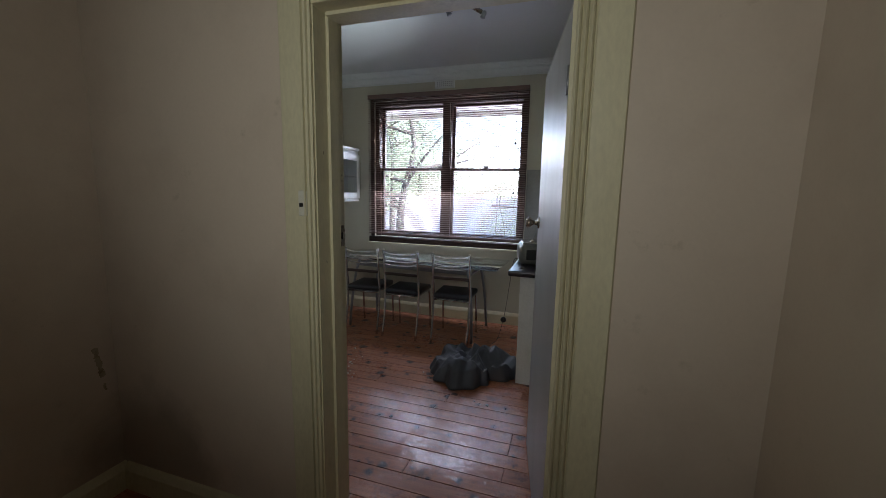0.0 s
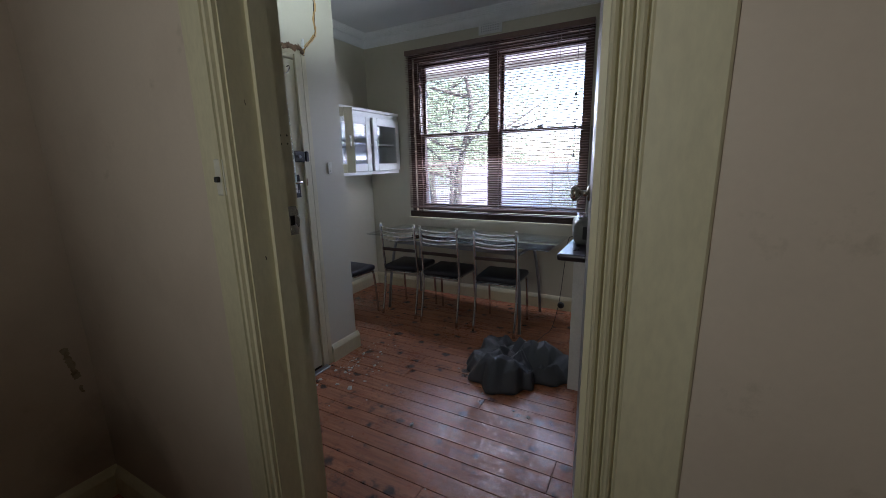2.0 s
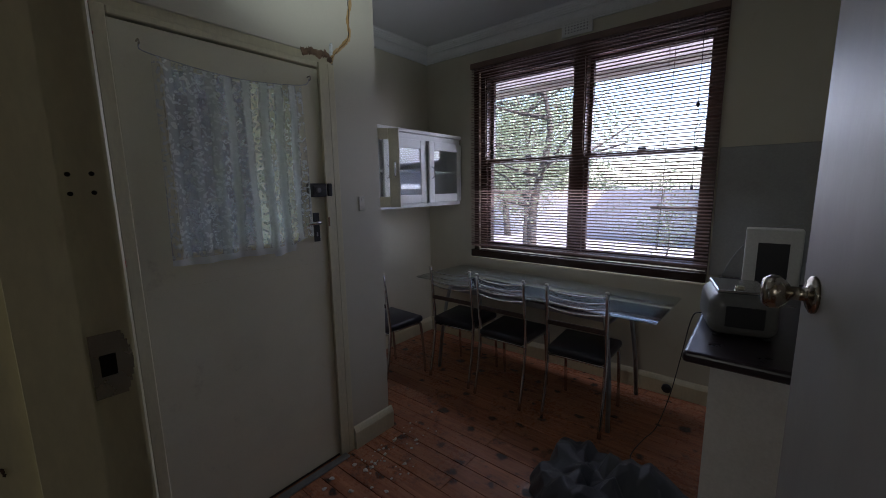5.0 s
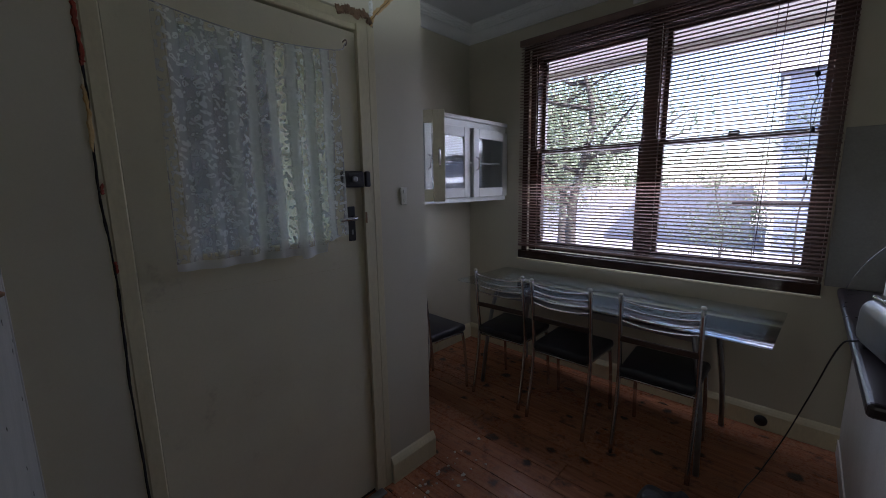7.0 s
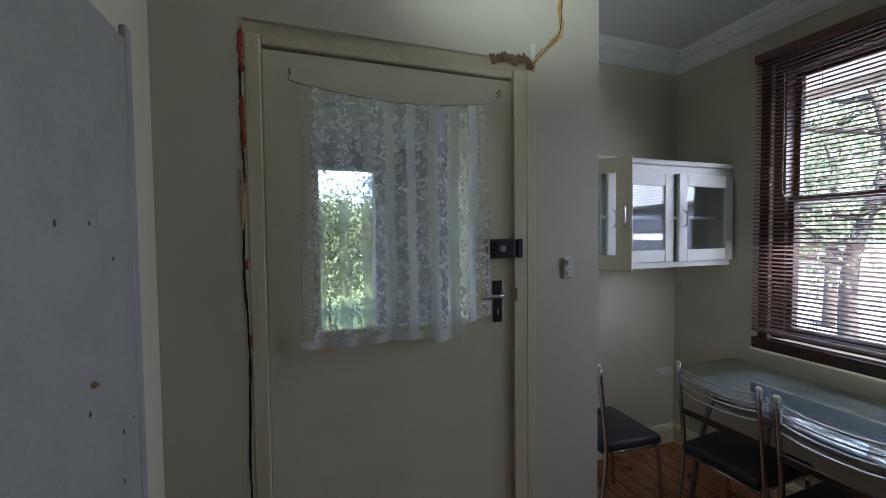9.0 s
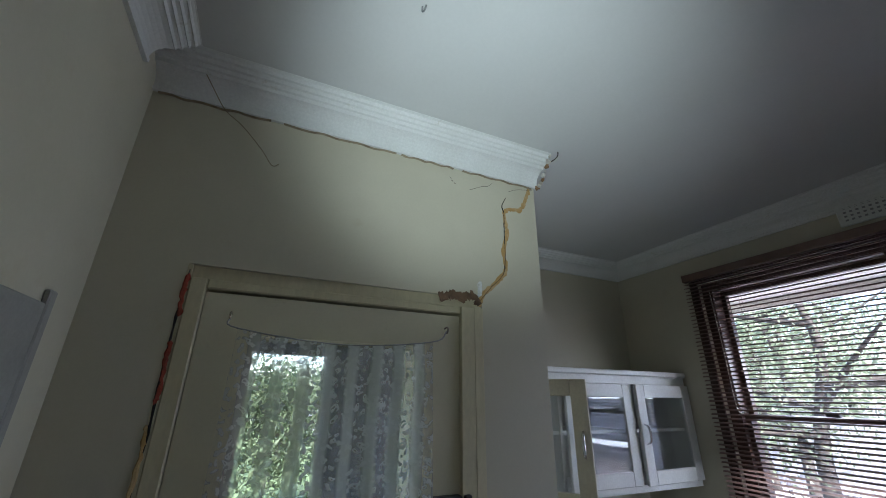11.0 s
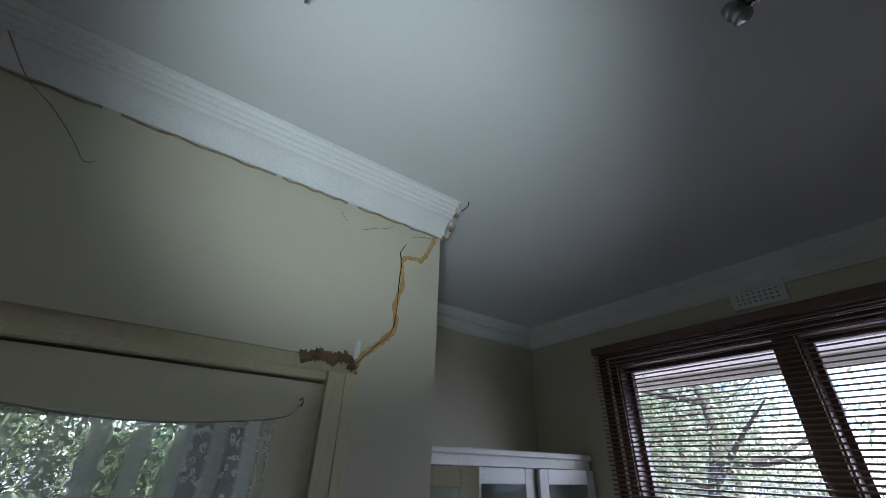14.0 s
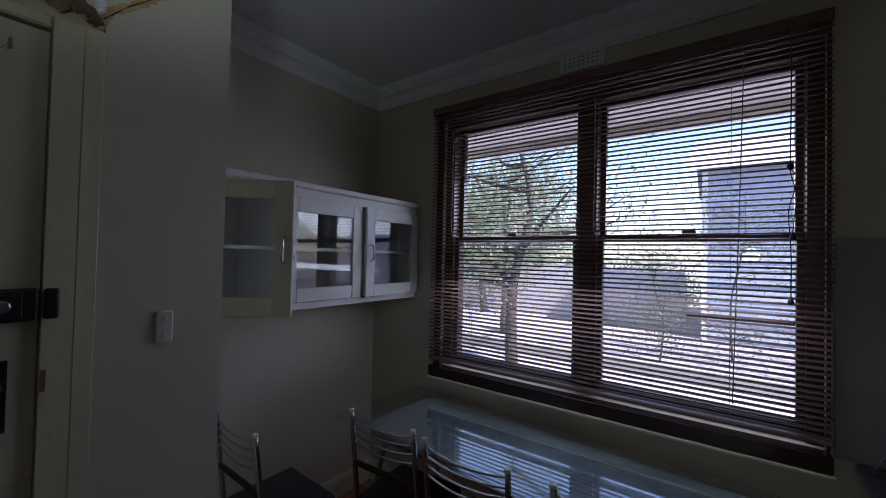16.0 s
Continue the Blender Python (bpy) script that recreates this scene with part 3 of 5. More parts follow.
def back_door():
    x = DOOR_X - 0.012
    f = thing("door_frame", pose(0, 0, 0), "cream timber frame of the back door, gaping from the wall", "door frame", kind="structure")
    part("jamb", box(bmesh.new(), (x - 0.1, BD_A + 0.012, 0), (x + 0.01, 1.985, BD_H - 0.036), 0.004), TRIM, f)
    part("jamb", box(bmesh.new(), (x - 0.1, 2.775, 0), (x + 0.017, 2.825, BD_H - 0.038), 0.001), TRIM, f)
    part("architrave", box(bmesh.new(), (x - 0.1, 2.8252, 0), (x + 0.018, BD_B - 0.0005, BD_H - 0.036), 0.001), TRIM, f)
    part("head", box(bmesh.new(), (x - 0.1, 1.9855, 2.066), (x + 0.009, 2.7745, BD_H - 0.037), 0.004), TRIM, f)
    part("packing", boxes(((x - 0.098, BD_A, 0), (x + 0.009, BD_A + 0.012, BD_H)), ((x - 0.098, BD_A + 0.012, BD_H - 0.036), (x - 0.004, BD_B, BD_H))), TRIM, f, "recessed strip above the frame")
    # near-black stop: shade of the slit round the leaf, painted on
    part("shaded_stop", boxes(((x - 0.098, 1.9855, 0.02), (x - 0.0425, 1.998, 2.066)), ((x - 0.098, 2.762, 0.02), (x - 0.0425, 2.7745, 2.066)), ((x - 0.098, 1.998, 2.05), (x - 0.0425, 2.762, 2.066))), DARK, f)
    d = thing("door_2", pose(0, 0, 0), "closed cream back door with a glazed upper panel", "door", kind="structure")
    ya, yb, xa, xb = 1.987, 2.773, x - 0.042, x
    ga, gb, g0, g1 = 2.12, 2.645, 1.235, 1.945
    part("leaf", boxes(((xa, ya, 0.02), (xb, yb, g0)), ((xa, ya, g0), (xb, ga, g1)), ((xa, gb, g0), (xb, yb, g1)), ((xa, ya, g1), (xb, yb, 2.058))), DOOR_CREAM, d)
    bead = bmesh.new()
    for lo, hi in (((xb - 0.015, ga, g0), (xb + 0.005, ga + 0.012, g1)), ((xb - 0.015, gb - 0.012, g0), (xb + 0.005, gb, g1)),
                   ((xb - 0.015, ga + 0.012, g0), (xb + 0.005, gb - 0.012, g0 + 0.012)), ((xb - 0.015, ga + 0.012, g1 - 0.012), (xb + 0.005, gb - 0.012, g1))):
        box(bead, lo, hi, 0.002)
    part("glazing_bead", bead, DOOR_CREAM, d)
    g = part("pane", boxes(((xb - 0.026, ga - 0.005, g0 - 0.005), (xb - 0.022, gb + 0.005, g1 + 0.005))), PANE, d, "clear door glass")
    g.visible_shadow = False
    part("panel_line", boxes(((xb, ya, 1.12), (xb + 0.0008, yb, 1.1215))), TRIM, d)
    # rim lock: body on the leaf, keeper on the frame
    body = part("rim_lock", box(bmesh.new(), (xb, 2.672, 1.45), (xb + 0.03, 2.77, 1.516), 0.006, 2), BLACK, d, "black painted rim lock")
    part("lock_face", box(bmesh.new(), (xb + 0.03, 2.692, 1.46), (xb + 0.033, 2.745, 1.506), 0.001), BLACK, body, "dark lock cover")
    part("cylinder", lathe(bmesh.new(), [(0.012, 0), (0.012, 0.008), (0.008, 0.01)], pose(xb + 0.033, 2.718, 1.483, 0, 90)), STEEL, body)
    part("keeper", box(bmesh.new(), (xb + 0.0172, 2.7765, 1.452), (xb + 0.034, 2.80, 1.516), 0.005, 2), BLACK, f, "black lock keeper")
    h = part("handle_plate", box(bmesh.new(), (xb, 2.698, 1.228), (xb + 0.006, 2.732, 1.372), 0.002), BLACK, d, "dark handle plate")
    part("lever", tube(bmesh.new(), [(xb + 0.004, 2.715, 1.325), (xb + 0.04, 2.715, 1.325), (xb + 0.05, 2.705, 1.325), (xb + 0.05, 2.632, 1.322)], [0.009, 0.009, 0.009, 0.007]), CHROME, h, "chrome lever handle")
    part("keyhole", box(bmesh.new(), (xb + 0.006, 2.711, 1.255), (xb + 0.0068, 2.719, 1.275)), STEEL, h)
    part("rust_mark", box(bmesh.new(), (xb + 0.0171, 2.776, 1.30), (xb + 0.0181, 2.785, 1.345)), RUST, f, "rusty strike mark")
    solid("door_sill", box(bmesh.new(), (DOOR_X - 0.2, BD_A, -0.02), (DOOR_X - 0.02, BD_B, 0.012), 0.003), TIMBER, "dark timber sill under the back door", "sill")


def window():
    w = thing("window_1", pose(0, 0, 0), "dark timber double-hung window pair with clear panes", "window", kind="structure")
    y0, y1 = WIN_Y + 0.03, WIN_Y + 0.16
    left, right, head, foot = -1.64, 0.02, 2.425, 0.955
    mull = (-0.862, -0.764)
    part("frame", boxes(((WIN_A, y0, WIN_LO), (left, y1, WIN_HI)), ((right, y0, WIN_LO), (WIN_B, y1, WIN_HI)), ((left, y0, head), (right, y1, WIN_HI)), ((left, y0 + 0.02, WIN_LO), (right, y1, foot)),
                        ((mull[0], y0, foot), (mull[1], y1, head))), SASH_TIMBER, w)
    part("sill", box(bmesh.new(), (WIN_A - 0.05, WIN_Y - 0.062, 0.852), (WIN_B + 0.012, WIN_Y + 0.048, WIN_LO - 0.001), 0.004), SILL, w, "varnished dark timber window sill")
    part("sill_moulding", box(bmesh.new(), (WIN_A - 0.055, WIN_Y - 0.068, 0.838), (WIN_B + 0.017, WIN_Y - 0.0005, 0.8518), 0.003), TRIM, w, "cream moulding under the sill")
    for a, b in ((left, mull[0]), (mull[1], right)):
        for lo, hi, y in ((1.695, head, y0 + 0.075), (foot, 1.722, y0 + 0.03)):
            s = part("sash", boxes(((a, y, lo), (a + 0.026, y + 0.035, hi)), ((b - 0.026, y, lo), (b, y + 0.035, hi)), ((a + 0.026, y, lo), (b - 0.026, y + 0.035, lo + 0.028)), ((a + 0.026, y, hi - 0.026), (b - 0.026, y + 0.035, hi))), SASH_TIMBER, w)
            p = part("pane", boxes(((a + 0.022, y + 0.015, lo + 0.022), (b - 0.022, y + 0.018, hi - 0.022))), PANE, s, "clear window glass")
            p.visible_shadow = False
        part("sash_latch", box(bmesh.new(), ((a + b) / 2 - 0.025, y0 + 0.03, 1.7225), ((a + b) / 2 + 0.03, y0 + 0.062, 1.746), 0.004), BLACK, w, "small dark sash latch")
        cord = curve_points([(a - 0.012, y0 - 0.006, head), (a - 0.01, y0 - 0.006, 2.1), (a - 0.012, y0 - 0.006, 1.8), (a - 0.004, y0 - 0.008, 1.74), (a + 0.012, y0 - 0.01, 1.722), (a + 0.02, y0 - 0.008, 1.742)], 8)
        part("sash_cord", tube(bmesh.new(), cord, [0.0022 + 0.0011 * (k % 2) for k in range(len(cord))], 6), PLASTIC, w, "pale twisted sash cord")
    # surround board that the blind hangs in front of
    t = 0.012
    part("architrave", boxes(((WIN_A - 0.045, WIN_Y - t, WIN_LO), (WIN_A + 0.0, WIN_Y - 0.0005, WIN_HI)), ((WIN_B, WIN_Y - t, WIN_LO), (WIN_B + 0.012, WIN_Y - 0.0005, WIN_HI)), ((WIN_A - 0.045, WIN_Y - t, WIN_HI), (WIN_B + 0.012, WIN_Y - 0.0005, WIN_HI + 0.05))), SASH_TIMBER, w)


def blind():
    b = thing("venetian_blind", pose(-0.838, 4.585, 2.54), "brown slatted venetian blind lowered over the window", "blind")
    half, drop = 0.921, 1.592
    part("head_rail", box(bmesh.new(), (-half, -0.022, -0.04), (half, 0.018, 0.005), 0.002), BLIND, b)
    part("bottom_rail", box(bmesh.new(), (-half, -0.014, -drop), (half, 0.014, -drop + 0.018), 0.004), BLIND, b)
    count = 68
    slat = bmesh.new()
    rows = []
    for i in range(6):
        u = i / 5 * 2 - 1
        rows.append([slat.verts.new((sx * half, 0.0125 * u, 0.0068 * (1 - u * u))) for sx in (-1, -0.4, 0.1, 0.6, 1)])
    for p, q in zip(rows, rows[1:]):
        for k in range(4):
            slat.faces.new((p[k], p[k + 1], q[k + 1], q[k])).smooth = True
    data = mesh_of("slat", slat, BLIND)
    for i in range(count):
        s = new("slat", data)
        s.parent = b
        z = -0.058 - i * (drop - 0.085) / (count - 1)
        s.matrix_local = pose(random.uniform(-0.003, 0.003), 0, z, 8.5 + random.uniform(-1.4, 1.4), random.uniform(-0.1, 0.1), 0)
    for x in (-0.62, 0.0, 0.62):
        for y in (-0.013, 0.013):
            part("ladder_cord", tube(bmesh.new(), [(x, y, -0.02), (x, y, -drop + 0.01)], 0.0009, 5), BLIND, b)
    part("pull_cord", tube(bmesh.new(), curve_points([(0.80, -0.02, -0.03), (0.802, -0.022, -0.3), (0.80, -0.025, -0.56), (0.802, -0.025, -0.6), (0.812, -0.028, -0.66), (0.795, -0.03, -0.74), (0.803, -0.028, -0.9), (0.803, -0.028, -1.06)]), 0.0019, 6), BLACK, b, "dark knotted pull cord")
    part("pull_cord", tube(bmesh.new(), curve_points([(0.796, -0.026, -0.57), (0.815, -0.03, -0.6), (0.838, -0.03, -0.63), (0.818, -0.03, -0.7), (0.806, -0.03, -0.83)]), 0.0016, 6), BLACK, b, "dark knotted pull cord")
    part("knot", lathe(bmesh.new(), [(0.003, 0.014), (0.011, 0.008), (0.012, -0.004), (0.004, -0.014)], pose(0.80, -0.026, -0.57), 9), BLACK, b, "dark knot in the cord")
    part("tassel", lathe(bmesh.new(), [(0.003, 0.03), (0.006, 0.026), (0.011, 0.004), (0.009, 0)], pose(0.803, -0.028, -1.09), 10), BLACK, b, "black cord tassel")
    part("tassel", lathe(bmesh.new(), [(0.003, 0.03), (0.008, 0.022), (0.011, 0.004), (0.009, 0)], pose(0.808, -0.03, -0.85), 10), BLACK, b, "black cord tassel")
    part("tilt_wand", tube(bmesh.new(), [(0.66, -0.024, -0.04), (0.648, -0.026, -0.7), (0.63, -0.028, -1.5)], 0.002, 6), BLIND, b)


def wall_cabinet():
    c = thing("wall_cabinet", pose(NOOK_X + 0.002, PIER_Y + 0.01, 1.33), "white wall cupboard with glazed doors, one door open", "cabinet")
    d, w, h = 0.394, WIN_Y - PIER_Y - 0.025, 0.62
    part("carcass", boxes(((0, 0, 0), (d - 0.018, w, 0.018)), ((0, 0, h - 0.05), (d - 0.018, w, h - 0.03)), ((0, 0, 0.018), (0.006, w, h - 0.05)), ((0.006, 0, 0.018), (d - 0.018, 0.016, h - 0.05)),
                          ((0.006, w - 0.016, 0.018), (d - 0.018, w, h - 0.05)), ((0.006, w / 3 - 0.008, 0.018), (d - 0.03, w / 3 + 0.008, h - 0.05)), ((0.006, 2 * w / 3 - 0.008, 0.018), (d - 0.03, 2 * w / 3 + 0.008, h - 0.05))), WHITE, c)
    part("face_frame", boxes(((d - 0.018, 0, -0.002), (d, w, 0.03)), ((d - 0.018, 0, h - 0.075), (d, w, h - 0.03))), WHITE, c)
    part("top_moulding", box(bmesh.new(), (0, 0, h - 0.03), (d + 0.022, w, h), 0.006), WHITE, c)
    for i in range(3):
        part("shelf", boxes(((0.008, w * i / 3 + 0.009, 0.285), (d - 0.04, w * (i + 1) / 3 - 0.009, 0.301))), WHITE, c)
    dw, dh = w / 3 - 0.008, h - 0.11
    for i, turn in ((0, -49), (1, 0), (2, 0)):
        hinge_y = w * i / 3 + 0.004
        m = pose(d + 0.002, hinge_y, 0.032, 0, 0, turn)
        t = 0.02
        door = new("cabinet_door", mesh_of("cabinet_door", boxes(
            ((0, 0, 0), (t, 0.068, dh)), ((0, dw - 0.068, 0), (t, dw, dh)), ((0, 0.068, 0), (t, dw - 0.068, 0.07)), ((0, 0.068, dh - 0.07), (t, dw - 0.068, dh)), bevel=0.003), IVORY if i == 0 else WHITE))
        door.parent = c
        if i == 2:                                   # hinged at its far side, a little ajar
            m = pose(d + 0.002, hinge_y + dw, 0.032, 0, 0, 3) @ pose(0, -dw, 0)
        door.matrix_local = m
        if i == 0:
            tagged(door, "ivory inner face of an open glazed door")
        g = part("pane", boxes(((0.008, 0.064, 0.066), (0.011, dw - 0.064, dh - 0.066))), CUPBOARD_GLASS, door, "clear cupboard glass")
        g.visible_shadow = False
        hy = dw - 0.03 if i < 1 else 0.03
        hx = t
        bow = curve_points([(hx, hy, 0.2), (hx + 0.022, hy, 0.215), (hx + 0.028, hy, 0.25), (hx + 0.022, hy, 0.285), (hx, hy, 0.3)])
        part("handle", tube(bmesh.new(), bow, [0.004 + 0.003 * math.sin(math.pi * k / (len(bow) - 1)) for k in range(len(bow))]), CHROME, door, "chrome bow handle")


def table():
    t = thing("dining_table", pose(-0.965, 4.228, 0, 0, 0, -2.6), "rectangular glass dining table on curved metal legs", "table")
    hx, hy = 0.92, 0.318

    def plate(x, y, r, z0, z1):
        bm = bmesh.new()
        ring = []
        for cx, cy, a0 in ((x - r, y - r, 0), (-x + r, y - r, 90), (-x + r, -y + r, 180), (x - r, -y + r, 270)):
            ring += [(cx + r * math.cos(radians(a0 + k * 15)), cy + r * math.sin(radians(a0 + k * 15))) for k in range(7)]
        top, low = [bm.verts.new((*p, z1)) for p in ring], [bm.verts.new((*p, z0)) for p in ring]
        bm.faces.new(top)
        bm.faces.new(low[::-1])
        for k in range(len(ring)):
            bm.faces.new((low[k], low[(k + 1) % len(ring)], top[(k + 1) % len(ring)], top[k]))
        return bm

    g = part("glass_top", plate(hx, hy, 0.015, 0.742, 0.75), TABLE_GLASS, t, "clear bluish tempered glass")
    g.visible_shadow = False
    p = part("printed_field", plate(hx - 0.11, hy - 0.06, 0.07, 0.7385, 0.7415), FROST, t, "pale blue-grey frosted field, extended right for reflected light")
    # pushed right: the pale print also stands for the reflection at that end
    p.location = (0.065, 0, 0)
    for sx in (-1, 1):
        for sy in (-1, 1):
            leg = curve_points([(sx * 0.60, sy * 0.21, 0.735), (sx * 0.64, sy * 0.235, 0.58), (sx * 0.675, sy * 0.26, 0.3), (sx * 0.69, sy * 0.29, 0.0)], 5)
            part("leg", tube(bmesh.new(), leg, 0.014, 10), STEEL, t, "dark curved metal leg")
        part("end_rail", tube(bmesh.new(), [(sx * 0.64, -0.21, 0.665), (sx * 0.64, 0.21, 0.665)], 0.013, 8), STEEL, t)
    for sy in (-1, 1):
        part("side_rail", box(bmesh.new(), (-0.64, sy * 0.2 - 0.012, 0.655), (0.64, sy * 0.2 + 0.012, 0.695), 0.004), STEEL, t, "brown-grey metal side rail")


def chair():
    """Chrome tube chair, its back at y = 0 and its seat towards +y."""
    c = thing("dining_chair", pose(0, 0, 0), "chrome tube dining chair with a black vinyl seat", "chair", "chairs round the glass table")
    w = 0.18
    for s in (-1, 1):
        rear = curve_points([(s * w, -0.035, 0.0), (s * w, 0.02, 0.25), (s * w, 0.04, 0.45), (s * w, 0.02, 0.66), (s * w, -0.005, 0.88)], 5)
        post = part("back_post", tube(bmesh.new(), rear, 0.0115, 10), CHROME, c)
        part("end_cap", lathe(bmesh.new(), [(0.0125, 0), (0.0125, 0.008), (0.009, 0.013)], pose(s * w, -0.006, 0.877), 12), PLASTIC, post, "pale round end cap")
        front = curve_points([(s * (w - 0.02), 0.10, 0.425), (s * (w - 0.01), 0.33, 0.425), (s * (w - 0.005), 0.365, 0.39), (s * w, 0.385, 0.2), (s * w, 0.40, 0.0)], 5)
        part("front_leg", tube(bmesh.new(), front, 0.0105, 10), CHROME, c)
    part("cross_bar", tube(bmesh.new(), [(-w, 0.038, 0.42), (w, 0.038, 0.42)], 0.009, 8), CHROME, c)
    for k in range(4):
        z = 0.845 - 0.038 * k
        y = 0.0 + 0.0035 * k
        arc = curve_points([(-w, y, z + 0.012), (-w * 0.5, y - 0.012, z), (0, y - 0.016, z - 0.003), (w * 0.5, y - 0.012, z), (w, y, z + 0.012)], 4)
        part("back_rail", tube(bmesh.new(), arc, 0.0048, 8), CHROME, c)
    part("lower_rail", box(bmesh.new(), (-w, 0.012, 0.625), (w, 0.024, 0.655), 0.003), TIMBER, c, "brown lower back rail")
    bm = bmesh.new()
    box(bm, (-0.185, 0.015, 0.432), (0.185, 0.385, 0.482), 0.02, 3)
    for v in bm.verts:
        d = max(abs(v.co.x) / 0.185, abs(v.co.y - 0.2) / 0.185)
        v.co.z += 0.012 * max(0, 1 - d * d) if v.co.z > 0.46 else 0
        v.co.x *= 1 + 0.04 * (v.co.y - 0.2) / 0.2
    for f in bm.faces:
        f.smooth = True
    part("seat", bm, VINYL, c, "padded black vinyl seat")
    return c


def chairs():
    first = chair()
    first.matrix_basis = pose(-0.49, 3.84, 0, 0, 0, 1.5)
    for m in (pose(-1.005, 3.825, 0, 0, 0, 0), pose(-1.445, 3.845, 0, 0, 0, 2), pose(-1.90, 3.44, 0, 0, 0, -2)):
        copy_thing(first, m)


def bench():
    b = thing("bench_cabinet", pose(0, 0, 0), "white painted base cupboard under a dark worktop", "cabinet")
    part("body", boxes(((0.235, 3.268, 0.0), (0.80, WIN_Y - 0.002, 0.857))), WHITE, b)
    part("end_panel", box(bmesh.new(), (0.225, 3.262, 0.0), (0.8, 3.2675, 0.857)), WHITE, b)
    part("plinth", box(bmesh.new(), (0.228, 3.27, 0.0), (0.2345, WIN_Y - 0.025, 0.08)), WHITE, b)
    t = new("worktop", mesh_of("worktop", box(bmesh.new(), (0.145, 3.16, 0.858), (0.82, WIN_Y - 0.001, 0.9), 0.014, 3), BENCH))
    tagged(t, "dark laminate worktop with a rounded edge", "worktop")


def toaster():
    t = thing("kitchen_appliance", pose(0.27, 3.52, 0.90, 0, 0, 12), "grey rounded countertop appliance with a shiny top", "appliance")
    bm = box(bmesh.new(), (-0.10, -0.13, 0.008), (0.12, 0.16, 0.17), 0.045, 4)
    for v in bm.verts:
        v.co.x *= 1 + 0.25 * (0.1 - v.co.z)
        v.co.y *= 1 + 0.25 * (0.1 - v.co.z)
    for f in bm.faces:
        f.smooth = True
    part("body", bm, TOASTER, t)
    part("lid", box(bmesh.new(), (-0.075, -0.10, 0.168), (0.095, 0.13, 0.182), 0.006, 2), CHROME, t, "polished metal top")
    part("front_window", box(bmesh.new(), (-0.05, -0.1415, 0.05), (0.07, -0.134, 0.13), 0.003), BLACK, t, "dark front panel")
    part("dial", lathe(bmesh.new(), [(0.016, 0), (0.016, 0.012), (0.012, 0.014)], pose(0.0, -0.06, 0.18), 14), BRASS, t, "small brass-coloured dial")
    for x in (-0.07, 0.09):
        for y in (-0.1, 0.12):
            part("foot", lathe(bmesh.new(), [(0.012, 0), (0.012, 0.012)], pose(x, y, 0), 10), BLACK, t)
    c = curve_points([(0.22, 3.60, 0.93), (0.15, 3.62, 0.92), (0.115, 3.66, 0.87), (0.07, 3.8, 0.62), (0.01, 3.98, 0.3), (-0.06, 4.08, 0.03), (-0.1, 3.95, 0.006), (-0.12, 3.75, 0.006), (-0.05, 3.6, 0.006)], 8)
    solid("power_cord", tube(bmesh.new(), c, 0.0027, 6), BLACK, "black power cord hanging off the worktop", "cord", kind="")
    w = thing("framed_panel", pose(0.36, 4.25, 0.90, 0, 0, 0), "white box with a dark square front on the worktop", "box")
    part("case", box(bmesh.new(), (-0.09, -0.06, 0), (0.14, 0.06, 0.35), 0.006, 2), WHITE, w)
    part("dark_front", box(bmesh.new(), (-0.035, -0.064, 0.06), (0.09, -0.0602, 0.28), 0.001), BLACK, w, "black square front")
    solid("loose_wire", tube(bmesh.new(), curve_points([(0.2, 4.55, 0.905), (0.17, 4.5, 0.93), (0.24, 4.45, 1.1), (0.35, 4.42, 1.22), (0.5, 4.4, 1.27)], 6), 0.0026, 6), STEEL, "dull grey loose wire above the worktop", "wire", kind="")


